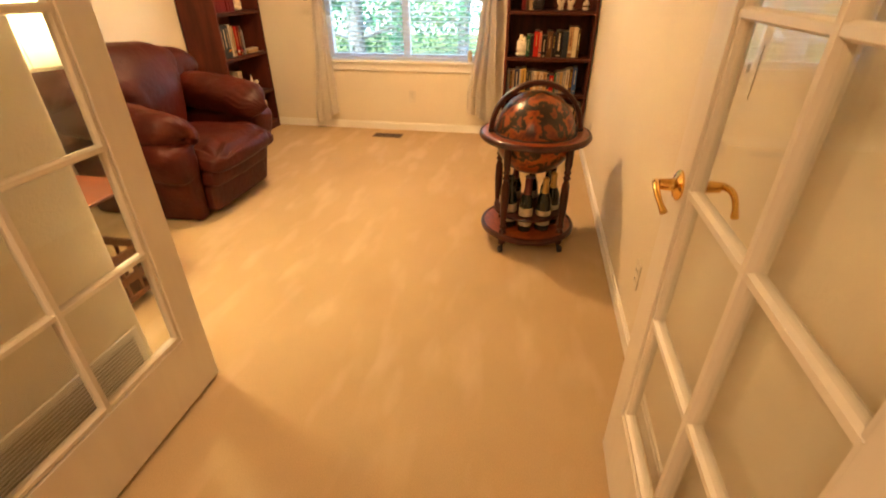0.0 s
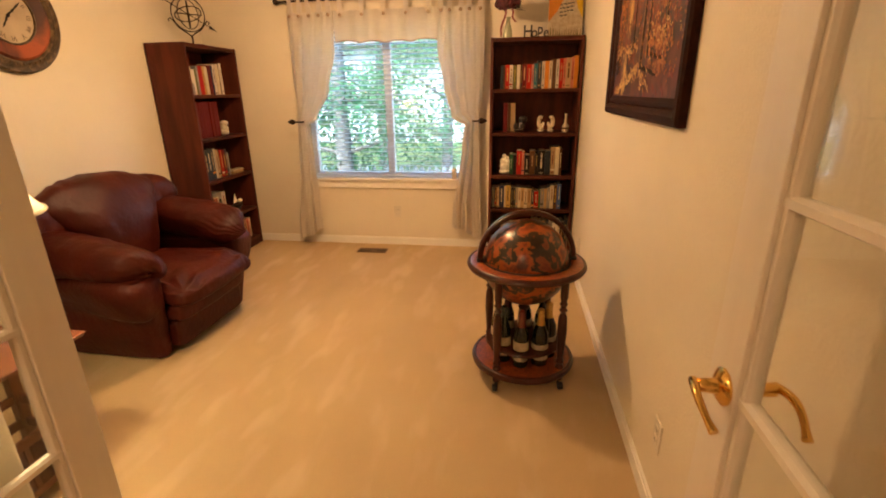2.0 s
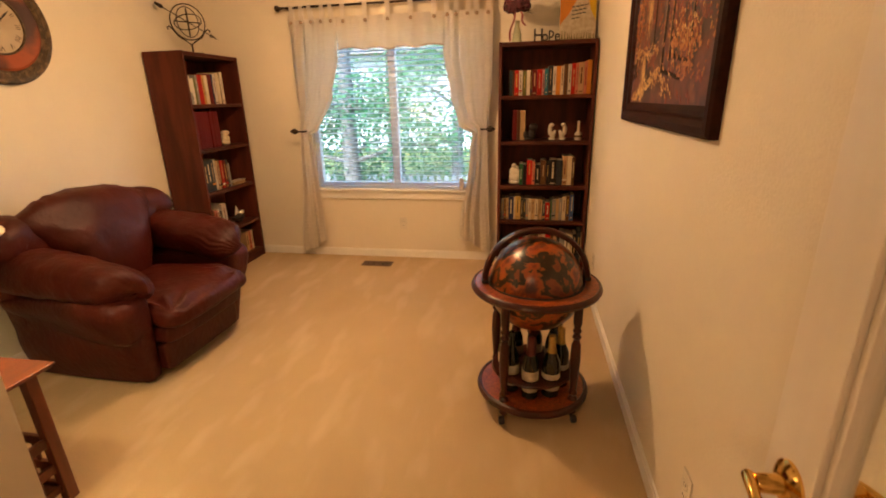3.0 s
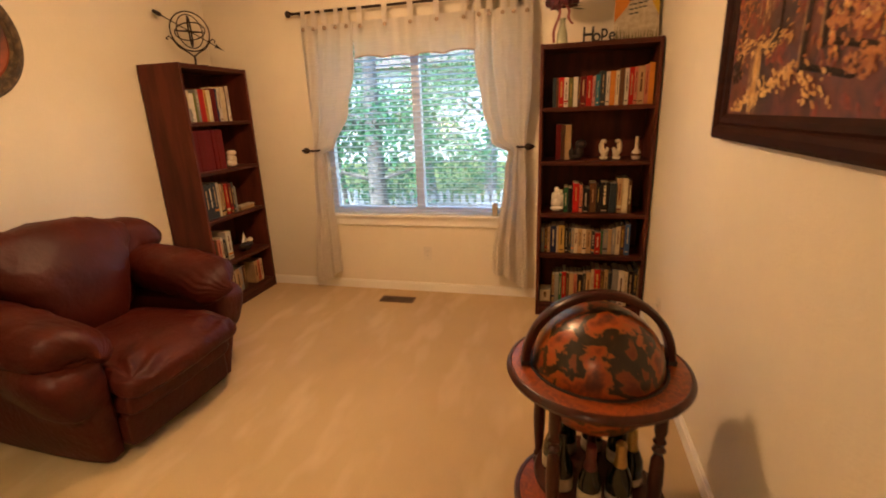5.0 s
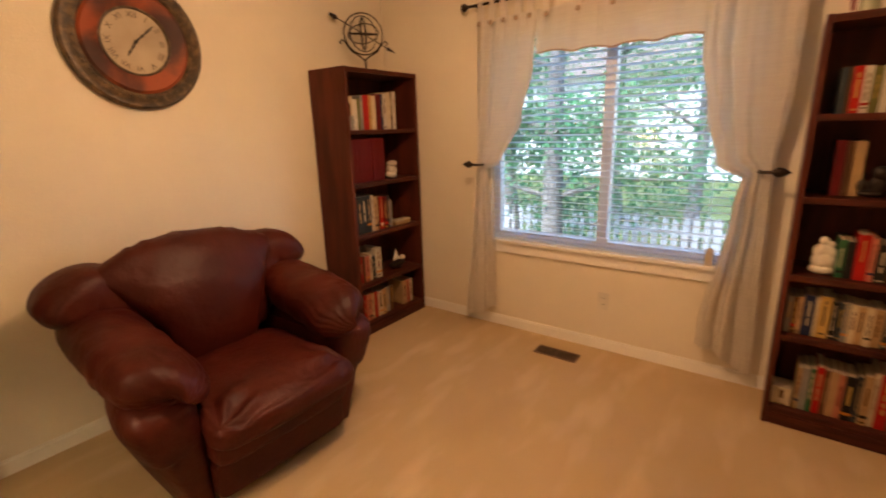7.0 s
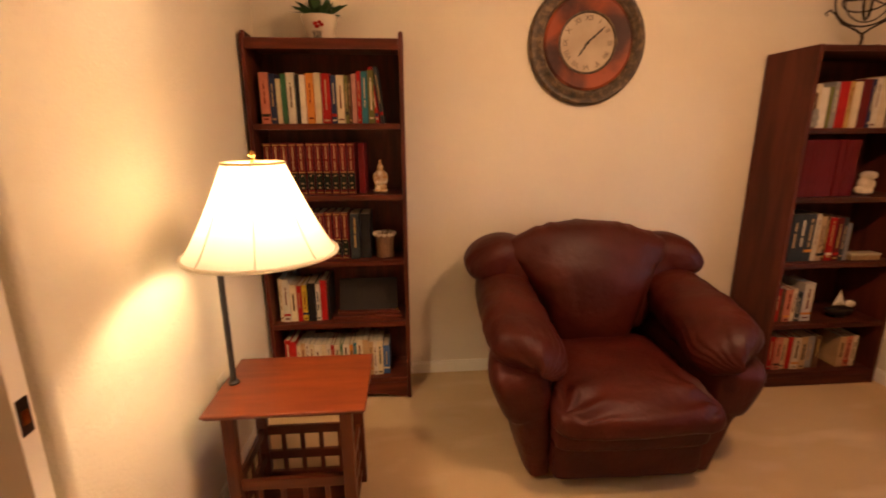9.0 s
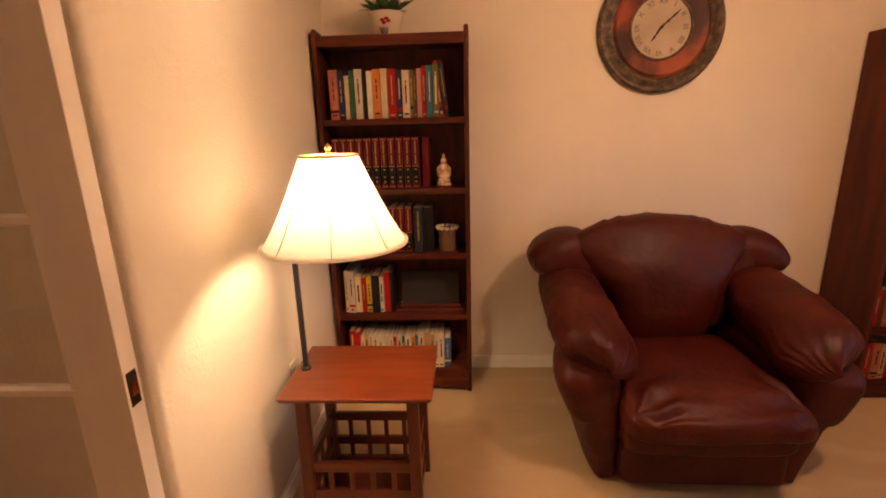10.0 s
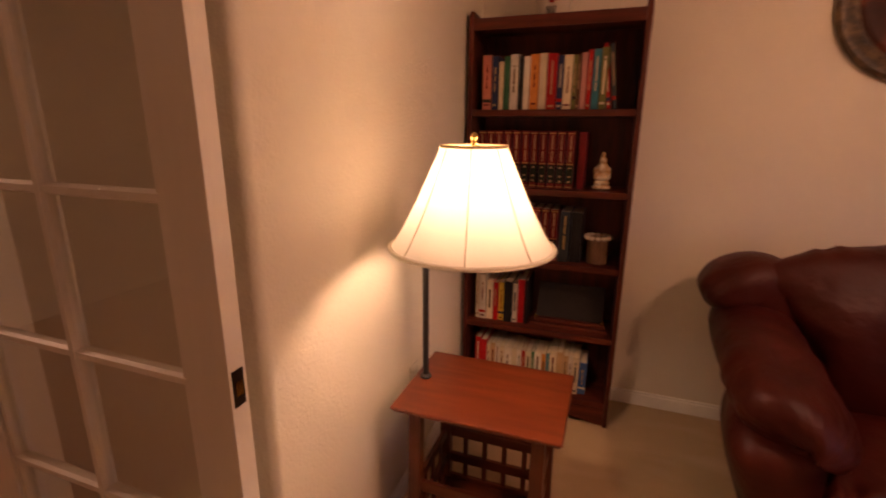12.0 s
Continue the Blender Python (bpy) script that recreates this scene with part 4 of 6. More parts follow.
    def puff(u, g, p, d):
        x = p.x / 0.39
        q = Vector((0, 0, -0.062 * x * x * step(0.5, 1.0, u)))
        if math.sin(g) < 0:
            q.y -= 0.030 * max(0, 1 - (p.x / 0.30) ** 2) * math.sin(math.pi * min(1, u * 1.05))
            w = 0.5 + 0.5 * math.sin(p.x * 46 + 3.0 * noise.noise(Vector((p.x * 4, 0, p.z * 6))))
            q.y += 0.009 * w ** 3 * math.exp(-((u - 0.50) / 0.17) ** 2) * max(0, 1 - (p.x / 0.2) ** 2)
        edge = step(0.86, 0.98, u)
        q.z += 0.006 * edge * math.sin(p.x * 62 + 5 * noise.noise(Vector((p.x * 9, 0, 0))))
        return q + lumps(p, 0.013, 5) + lumps(p, 0.004, 15)
    keys = [(0, 0, 0.56, 0.385, 0.150, 0.100, 0), (0.35, 0, 0.582, 0.58, 0.235, 0.128, 0), (0.70, 0, 0.642, 0.78, 0.350, 0.140, 0), (0.90, 0, 0.700, 0.905, 0.430, 0.125, 0), (1.0, 0, 0.750, 0.970, 0.425, 0.100, 0)]
    part("back_cushion", soft(keys, (1, 0, 0), 0.50, (0.08, 0.11), (112, 72), puff), M_LEATHER, ch, smooth=True)
    part("back_frame", blob((0, 0.80, 0.45), (0.47, 0.085, 0.40), (0.25, 0.3), lambda p: Vector((p.x * (0.93 + 0.10 * p.z / 0.40), p.y, p.z)) + lumps(p, 0.004, 5), (56, 28)), M_LEATHER, ch, smooth=True)
    for x, y in ((-0.345, 0.12), (0.345, 0.12), (-0.345, 0.78), (0.345, 0.78)):
        part("foot", lathe([(0.030, 0), (0.036, 0.008), (0.036, 0.03)], 16, at=(x, y, 0)), M_BLACK, ch, smooth=True)
    return ch


armchair(pose(-1.992, 2.612, 0, 0, 0, 88.5))

# ---------- globe drinks cabinet ----------
gl = thing("globe_bar", "antique map globe drinks cabinet on dark turned legs", "globe bar", m=pose(-0.057, 2.376, 0, 0, 0, 10))
GZ, GR = 0.637, 0.206
part("upper_globe", lathe([(GR * math.cos(a), GZ + GR * math.sin(a)) for a in [radians(k) for k in range(2, 91, 4)]], 64), M_MAP, gl, "upper half of an antique world globe", True)
part("lower_globe", lathe([(GR * math.cos(a), GZ - 0.03 + GR * 0.92 * math.sin(a)) for a in [radians(k) for k in range(-90, -1, 4)]], 64), M_MAP, gl, smooth=True)
ring = part("horizon_ring", lathe([(GR - 0.012, GZ - 0.028), (0.275, GZ - 0.024), (0.282, GZ - 0.020), (0.282, GZ + 0.000), (0.275, GZ + 0.004), (GR + 0.004, GZ + 0.004), (GR - 0.012, GZ - 0.002)], 72), M_MAPBAND, gl, "printed zodiac horizon band", True)
part("ring_edge", lathe([(0.272, GZ - 0.026), (0.286, GZ - 0.024), (0.292, GZ - 0.012), (0.287, GZ + 0.002), (0.278, GZ + 0.007), (0.273, GZ + 0.003)], 72, cap=False), M_GLOBEWOOD, ring, smooth=True)
part("ring_lip", lathe([(GR + 0.001, GZ + 0.003), (GR + 0.003, GZ + 0.009), (GR + 0.009, GZ + 0.009), (GR + 0.011, GZ + 0.003)], 72, cap=False), M_BLACK, ring, smooth=True)
arc = bmesh.new()
N = 48
secs = []
for i in range(N + 1):
    a = math.pi * i / N
    c, s = math.cos(a), math.sin(a)
    secs.append([arc.verts.new((r * c, y, GZ + 0.014 + r * s)) for r, y in ((0.218, -0.017), (0.222, -0.020), (0.238, -0.020), (0.243, -0.014), (0.243, 0.014), (0.238, 0.020), (0.222, 0.020), (0.218, 0.017))])
for a, b in zip(secs, secs[1:]):
    for k in range(8):
        arc.faces.new((a[k], a[(k + 1) % 8], b[(k + 1) % 8], b[k]))
arc.faces.new(secs[0]), arc.faces.new(secs[-1])
mer = part("meridian_arc", arc, M_GLOBEWOOD, gl, "dark wooden meridian arc", True)
for s in (-1, 1):
    part("arc_foot", box(s * 0.231 - 0.015, s * 0.231 + 0.015, -0.021, 0.021, GZ + 0.004, GZ + 0.022, 0.004), M_BLACK, mer)
part("base_disc", lathe([(0.02, 0.092), (0.245, 0.092), (0.256, 0.098), (0.258, 0.110), (0.25, 0.120), (0.24, 0.122), (0.02, 0.122)], 64), M_MAPBAND, gl, "round map-printed base shelf", True)
part("base_edge", lathe([(0.246, 0.088), (0.260, 0.094), (0.264, 0.108), (0.258, 0.122), (0.246, 0.126), (0.241, 0.120)], 64, cap=False), M_GLOBEWOOD, gl, smooth=True)
part("bottle_ring", lathe([(0.10, 0.196), (0.19, 0.196), (0.194, 0.203), (0.19, 0.210), (0.10, 0.210)], 48), M_GLOBEWOOD, gl, "shelf with bottle holes", True)
part("post", lathe([(0.02, 0.12), (0.024, 0.14), (0.014, 0.17), (0.018, 0.3), (0.014, 0.36), (0.03, 0.385)], 20), M_GLOBEWOOD, gl, smooth=True)
for k in range(4):
    a = radians(45 + 90 * k)
    px, py = 0.222 * math.cos(a), 0.222 * math.sin(a)
    leg = part("leg", lathe([(0.019, 0.055), (0.021, 0.09), (0.021, 0.13), (0.012, 0.142), (0.020, 0.155), (0.014, 0.175), (0.019, 0.24), (0.023, 0.32), (0.020, 0.40), (0.012, 0.425), (0.021, 0.438), (0.012, 0.452),
                            (0.020, 0.468), (0.013, 0.482), (0.019, 0.505), (0.019, GZ - 0.028)], 20, at=(px, py, 0)), M_GLOBEWOOD, gl, smooth=True)
    ca = part("caster", lathe([(0.008, 0.03), (0.008, 0.056), (0.016, 0.058)], 14, at=(px, py, 0)), M_BLACK, leg, smooth=True)
    w = lathe([(0.004, -0.014), (0.017, -0.012), (0.0195, -0.006), (0.0195, 0.006), (0.017, 0.012), (0.004, 0.014)], 20)
    for v in w.verts:
        v.co = Vector((px + 0.012 * math.cos(a) + v.co.z, py + 0.012 * math.sin(a) + v.co.y, 0.0195 + v.co.x))
    part("wheel", w, M_BLACK, leg, smooth=True)

M_BOTTLE = mat("dark_green_bottle_glass", (0.006, 0.010, 0.006), None, 0.08, 5, coat=0.3)
M_LABEL = mat("cream_label", (0.50, 0.43, 0.32), (0.36, 0.29, 0.2), 0.6, 30)
M_FOIL = mat("gold_bottle_foil", (0.58, 0.38, 0.12), (0.45, 0.28, 0.08), 0.4, 40, metal=0.7, bump=0.001, bump_scale=150)
M_FOILR = mat("dark_red_foil", (0.10, 0.012, 0.012), None, 0.4, 30)


def bottle(x, y, kind):
    lab = {"gold": "dark champagne bottle with gold foil neck", "red": "dark wine bottle with red neck foil", "plain": "dark green wine bottle with cream label"}[kind]
    m = gl.matrix_basis @ pose(x, y, 0.123, 0, 0, 60 * x * 10)
    b = thing("bottle", lab + " on the globe cabinet shelf", "bottle", "bottles in the globe bar", m)
    r = 0.041 if kind == "gold" else 0.037
    part("glass_body", lathe([(0.02, 0.004), (r, 0.002), (r, 0.15), (r * 0.93, 0.178), (0.019, 0.225), (0.0145, 0.25), (0.0145, 0.295), (0.012, 0.298)], 24), M_BOTTLE, b, smooth=True)
    part("label", lathe([(r + 0.0006, 0.035), (r + 0.001, 0.040), (r + 0.001, 0.062), (r + 0.0006, 0.063)], 24, cap=False), M_LABEL, b, smooth=True)
    part("label", lathe([(r + 0.0006, 0.092), (r + 0.001, 0.093), (r + 0.001, 0.118 if kind == "gold" else 0.140), (r + 0.0006, 0.12 if kind == "gold" else 0.141)], 24, cap=False), M_LABEL, b, smooth=True)
    if kind != "plain":
        part("neck_foil", lathe([(0.0225, 0.215), (0.017, 0.246), (0.0165, 0.296), (0.011, 0.301), (0.001, 0.302)], 24, cap=False), M_FOIL if kind == "gold" else M_FOILR, b, smooth=True)


for i, kd in enumerate(("plain", "red", "gold", "gold", "plain", "plain", "red", "plain")):
    a = radians(-150 + 45 * i)
    bottle(0.128 * math.cos(a) + 0.0, 0.128 * math.sin(a), kd)

# ---------- table with lamp and magazine rack ----------
tb_ = thing("lamp_table", "orange-brown wooden side table with slatted magazine rack", "side table", m=pose(-1.975, 1.327, 0))
TZ = 0.565
top_ = box(-0.197, 0.197, -0.260, 0.260, TZ - 0.020, TZ, 0.007, seg=3)
for v in top_.verts:
    if v.co.z < TZ - 0.012:
        v.co.x *= 0.97
        v.co.y *= 0.975
part("tabletop", top_, M_TABLE, tb_)
for sx in (-1, 1):
    for sy in (-1, 1):
        bm = box(-0.019, 0.019, -0.020, 0.020, 0, TZ - 0.02, 0.004)
        for v in bm.verts:
            k = 1 - v.co.z / (TZ - 0.02)
            v.co.x += sx * (0.146 + 0.012 * k)
            v.co.y += sy * (0.190 + 0.004 * k)
        part("leg", bm, M_TABLEV, tb_)
RAILS = ((0.268, 0.019), (0.154, 0.019), (0.062, 0.015))
for sgn in (-1, 1):
    for z, hh in RAILS:
        part("rack_rail", box(sgn * 0.150 - 0.008, sgn * 0.150 + 0.008, -0.174, 0.174, z - hh, z + hh, 0.003), M_TABLEX, tb_)
        part("rack_rail", box(-0.132, 0.132, sgn * 0.190 - 0.008, sgn * 0.190 + 0.008, z - hh, z + hh, 0.003), M_TABLEV, tb_)
    for y in (-0.113, -0.038, 0.037, 0.112):
        part("rack_slat", box(sgn * 0.150 - 0.005, sgn * 0.150 + 0.005, y - 0.009, y + 0.009, 0.07, 0.25, 0.002), M_TABLEV, tb_)
    for x in (-0.075, 0.0, 0.075):
        part("rack_slat", box(x - 0.009, x + 0.009, sgn * 0.190 - 0.005, sgn * 0.190 + 0.005, 0.07, 0.25, 0.002), M_TABLEV, tb_)
part("bottom_shelf", box(-0.146, 0.146, -0.185, 0.185, 0.048, 0.060, 0.003), M_TABLEX, tb_)

LX, LY = -1.80, 1.31
fl = thing("table_lamp", "black pole lamp with a lit cream bell shade", "lamp", m=pose(0, 0, 0))
part("pole", tube([(-1.985, 1.105, TZ), (-1.985, 1.105, 1.12), (-1.975, 1.115, 1.14), (LX - 0.05, LY - 0.05, 1.145), (LX, LY, 1.15)], 0.0105, 14), M_BLACK, fl, smooth=True)
part("pole_foot", lathe([(0.020, 0), (0.020, 0.006), (0.013, 0.012)], 18, at=(-1.985, 1.105, TZ)), M_BLACK, fl, smooth=True)
part("socket", lathe([(0.014, 1.12), (0.018, 1.13), (0.018, 1.165), (0.013, 1.17)], 16, at=(LX, LY, 0)), M_BRASS, fl, smooth=True)
prof = []
for i in range(21):
    u = i / 20
    prof.append((0.215 + (0.083 - 0.215) * (u ** 0.82), 1.092 + 0.258 * u))
sh = part("shade", lathe(prof, 64, at=(LX, LY, 0), cap=False), M_SHADE, fl, "cream fabric bell shade with seams", True)
M_PIPING = mat("gold_piping", (0.60, 0.45, 0.22), None, 0.6, 60)
M_SEAM = mat("shade_seam", (0.50, 0.38, 0.22), None, 0.7, 60)
for r, z, q in ((0.215, 1.092, 0.006), (0.083, 1.350, 0.004)):
    part("trim", tube([(LX + r * math.cos(2 * math.pi * i / 64), LY + r * math.sin(2 * math.pi * i / 64), z) for i in range(64)], q, 8, closed=True), M_PIPING if r < 0.1 else M_SHADE, sh, smooth=True)
for k in range(8):
    a = radians(12 + 45 * k)
    part("seam", tube([(LX + (r + 0.001) * math.cos(a), LY + (r + 0.001) * math.sin(a), z) for r, z in prof], 0.0014, 6), M_SEAM, sh)
part("harp", tube([(LX + 0.045 * math.sin(t) * 1.0, LY, 1.16 + 0.10 - 0.10 * math.cos(t)) for t in [math.pi * i / 12 for i in range(13)]] + [(LX - 0.045 * math.sin(t), LY, 1.26 - 0.10 * math.cos(t)) for t in [math.pi - math.pi * i / 12 for i in range(1, 12)]], 0.0022, 6), M_BRASS, fl)
part("shade_ring", tube([(LX + 0.083, LY, 1.346), (LX, LY, 1.352), (LX - 0.083, LY, 1.346)], 0.002, 6), M_BRASS, fl)
part("finial", lathe([(0.006, 1.352), (0.009, 1.358), (0.005, 1.364), (0.010, 1.372), (0.007, 1.380), (0.001, 1.385)], 14, at=(LX, LY, 0)), M_BRASS, fl, smooth=True)
fb = part("bulb", lathe([(0.012, 1.168), (0.014, 1.185), (0.028, 1.215), (0.030, 1.235), (0.022, 1.257), (0.004, 1.265)], 20, at=(LX, LY, 0)), M_BULB, fl, smooth=True)
fb.visible_shadow = False

# ceiling light: a frosted glass dome round one bulb
cl = thing("ceiling_light", "ceiling light with frosted glass dome and lit bulb", "ceiling light", m=pose(-1.27, 2.86, H))
part("canopy", lathe([(0.075, 0), (0.075, -0.012), (0.05, -0.028), (0.018, -0.034), (0.018, -0.06)], 40), M_BRASS, cl, smooth=True)
part("dome", lathe([(0.018, -0.055), (0.075, -0.062), (0.125, -0.095), (0.155, -0.150), (0.168, -0.209), (0.164, -0.209), (0.150, -0.150), (0.121, -0.098), (0.072, -0.066), (0.018, -0.059)], 48, cap=False), M_FROST, cl, "frosted glass dome", True)
bl_ = part("bulb", lathe([(0.013, -0.06), (0.014, -0.12), (0.026, -0.15), (0.029, -0.172), (0.020, -0.194), (0.003, -0.201)], 20), M_BULB, cl, smooth=True)
bl_.visible_shadow = False
# Unseen fixture added round the hall fill lamp; its disc glows.
hl = thing("ceiling_light", "unseen round hall fill light, added, with glowing disc", "ceiling light", m=pose(-0.95, -1.2, H))
part("rim", lathe([(0.165, 0), (0.17, -0.02), (0.165, -0.05), (0.150, -0.055), (0.150, -0.03), (0.02, -0.03)], 40), M_BRASS, hl, smooth=True)
part("diffuser", lathe([(0.148, -0.035), (0.14, -0.05), (0.09, -0.06), (0.001, -0.062)], 40, cap=False), M_DIFF, hl, smooth=True)

# ---------- wall clock ----------
M_CLKOUT = ramp_mat("aged_bronze_rim", [(0.3, (0.025, 0.016, 0.010)), (0.5, (0.075, 0.045, 0.020)), (0.65, (0.16, 0.10, 0.045))], 30, 0.4, bump=0.003, distort=0.4)
M_CLKRED = ramp_mat("red_brown_clock_ring", [(0.3, (0.016, 0.007, 0.006)), (0.45, (0.06, 0.015, 0.008)), (0.62, (0.30, 0.060, 0.015))], 4, 0.62, distort=0.4)
M_NUM = mat("faded_numeral_ink", (0.13, 0.095, 0.065), None, 0.7, 30)
M_FACE = mat("aged_clock_face", (0.46, 0.37, 0.26), (0.36, 0.28, 0.19), 0.5, 7)
ck = thing("wall_clock", "large round bronze wall clock with roman numerals", "clock", m=pose(XW, 2.700, 1.880, 90, 0, 90) @ Matrix.Diagonal((1.045, 1.045, 1, 1)))
part("outer_rim", lathe([(0.17, 0.0), (0.292, 0.0), (0.300, 0.012), (0.298, 0.026), (0.286, 0.036), (0.268, 0.034), (0.256, 0.042), (0.238, 0.044), (0.228, 0.034)], 72, cap=False), M_CLKOUT, ck, "embossed dark bronze rim", True)
part("inner_ring", lathe([(0.228, 0.034), (0.215, 0.044), (0.185, 0.040), (0.160, 0.030), (0.148, 0.026)], 72, cap=False), M_CLKRED, ck, "red-brown wooden ring", True)
part("bezel", lathe([(0.149, 0.022), (0.149, 0.032), (0.141, 0.034), (0.138, 0.026)], 72, cap=False), M_CLKOUT, ck, smooth=True)
face = part("dial", lathe([(0.001, 0.024), (0.141, 0.024)], 64, cap=False), M_FACE, ck, "cream aged dial")
bead = lathe([(0.006, 0.0), (0.0055, 0.003), (0.003, 0.005), (0.0005, 0.006)], 8)
bead_me = finish(bead, "bead", M_CLKOUT, True)
for k in range(44):
    a = 2 * math.pi * k / 44
    o = new("bead", bead_me)
    o.parent = ck
    o.location = (0.247 * math.cos(a), 0.247 * math.sin(a), 0.041)
for k, txt in enumerate(("XII", "I", "II", "III", "IIII", "V", "VI", "VII", "VIII", "IX", "X", "XI")):
    a = math.pi / 2 - 2 * math.pi * k / 12
    cu = bpy.data.curves.new("numeral", "FONT")
    cu.body, cu.size, cu.align_x, cu.align_y, cu.extrude = txt, 0.036, "CENTER", "CENTER", 0.0006
    tmp = bpy.data.objects.new("numeral", cu)
    scene.collection.objects.link(tmp)
    bpy.context.view_layer.update()
    me = bpy.data.meshes.new_from_object(tmp.evaluated_get(bpy.context.evaluated_depsgraph_get()))
    bpy.data.objects.remove(tmp)
    me.materials.clear()
    me.materials.append(M_NUM)
    o = new("numeral", me)
    o.parent = ck
    o.matrix_basis = pose(0.114 * math.cos(a), 0.114 * math.sin(a), 0.0252, 0, 0, math.degrees(a) - 90)


def hand(name, ang, length, wdt):
    bm = bmesh.new()
    pts = [(-0.02, 0.003), (0, 0.004), (length * 0.25, 0.003), (length * 0.35, wdt), (length * 0.45, 0.003), (length * 0.7, wdt * 0.8), (length, 0.0008)]
    for s in (0.0275, 0.0285):
        up = [bm.verts.new((x, y, s)) for x, y in pts]
        dn = [bm.verts.new((x, -y, s)) for x, y in pts]
        for i in range(len(pts) - 1):
            bm.faces.new((up[i], up[i + 1], dn[i + 1], dn[i]))
    o = part(name, bm, M_DARK, ck)
    o.rotation_euler = (0, 0, ang)


hand("minute_hand", radians(90 - 48), 0.115, 0.007)
hand("hour_hand", radians(90 - 215), 0.080, 0.007)
part("hub", lathe([(0.008, 0.026), (0.008, 0.031), (0.003, 0.033)], 14), M_DARK, ck)

# ---------- painting ----------
pt = thing("painting", "autumn forest painting in a wide dark wood frame", "painting", m=pose(XE, 2.353, 1.72))
PW, PB, PT = 0.602, -0.405, 0.47


def frame_side(name, a, b, inward):
    """One moulded side between corners a and b (y, z); inward points to the picture."""
    secp = [(0.0, 0.0), (0.0, 0.026), (0.010, 0.034), (0.030, 0.036), (0.044, 0.028), (0.050, 0.020), (0.058, 0.024), (0.072, 0.022), (0.086, 0.012), (0.086, 0.0)]
    bm = bmesh.new()
    ends = []
    d = Vector((b[0] - a[0], b[1] - a[1])).normalized()
    for p, sgn in ((a, 1), (b, -1)):
        ends.append([bm.verts.new((-h_, p[0] + inward[0] * w_ + d.x * sgn * w_, p[1] + inward[1] * w_ + d.y * sgn * w_)) for w_, h_ in secp])
    n = len(secp)
    for i in range(n):
        bm.faces.new((ends[0][i], ends[0][(i + 1) % n], ends[1][(i + 1) % n], ends[1][i]))
    bm.faces.new(ends[0]), bm.faces.new(ends[1])
    part(name, bm, M_FRAME, pt)


frame_side("frame_side", (-PW, PB), (PW, PB), (0, 1))
frame_side("frame_side", (PW, PB), (PW, PT), (-1, 0))
frame_side("frame_side", (PW, PT), (-PW, PT), (0, -1))
frame_side("frame_side", (-PW, PT), (-PW, PB), (1, 0))
cv = part("canvas", box(-0.010, -0.002, -PW + 0.08, PW - 0.08, PB + 0.08, PT - 0.08), M_PAINT, pt, "autumn woods in orange and brown")
M_STROKE = {"trunk": mat("paint_trunk", (0.035, 0.012, 0.006), (0.016, 0.006, 0.003), 0.55, 30, spec=0.2), "light": mat("paint_light", (0.70, 0.46, 0.17), (0.46, 0.22, 0.05), 0.5, 25),
            "leaf": mat("paint_leaf", (0.50, 0.20, 0.045), (0.30, 0.08, 0.02), 0.5, 40), "bark": mat("paint_bark", (0.40, 0.24, 0.10), (0.16, 0.07, 0.03), 0.5, 40), "red": mat("paint_red", (0.26, 0.045, 0.015), (0.12, 0.02, 0.01), 0.5, 40)}
prng = random.Random(3)


def strokes(name, colour, spots, rel):
    bm = bmesh.new()
    for y, z, w, hgt, a in spots:
        y, z = max(-PW + 0.10, min(PW - 0.10, y)), max(PB + 0.10, min(PT - 0.10, z))
        pts = [(0.5 * w * math.cos(t) * (1 + 0.25 * math.sin(3 * t + y * 40)), 0.5 * hgt * math.sin(t)) for t in [k * math.pi / 3 for k in range(6)]]
        vs = [bm.verts.new((-0.010 - rel, y + p * math.cos(a) - q * math.sin(a), z + p * math.sin(a) + q * math.cos(a))) for p, q in pts]
        tip = bm.verts.new((-0.0115 - rel, y, z))
        for i in range(6):
            bm.faces.new((vs[i], vs[(i + 1) % 6], tip))
    tagged(part(name, bm, M_STROKE[colour], cv), kind="stuff")


def dabs(n, cy, cz, sy, sz, w0, w1):
    return [(prng.gauss(cy, sy), prng.gauss(cz, sz), prng.uniform(w0, w1), prng.uniform(w0, w1) * 0.6, prng.uniform(0, 3)) for k in range(n)]


def stem(y, z0, z1, wd, sway):
    return [(y + sway * math.sin(k * 0.5 + y * 20), z0 + (z1 - z0) * k / 20, wd * (1.2 - 0.4 * k / 20), (z1 - z0) / 12, prng.uniform(-0.08, 0.08)) for k in range(21)]


def shaft(y, z0, z1, wd, n):
    """Long soft upright strokes laid side by side, a shaft of light."""
    return [(y + prng.gauss(0, wd * 0.35), prng.uniform(z0, z1), prng.uniform(0.008, 0.02), prng.uniform(0.08, 0.16), prng.uniform(-0.05, 0.05)) for k in range(n)]


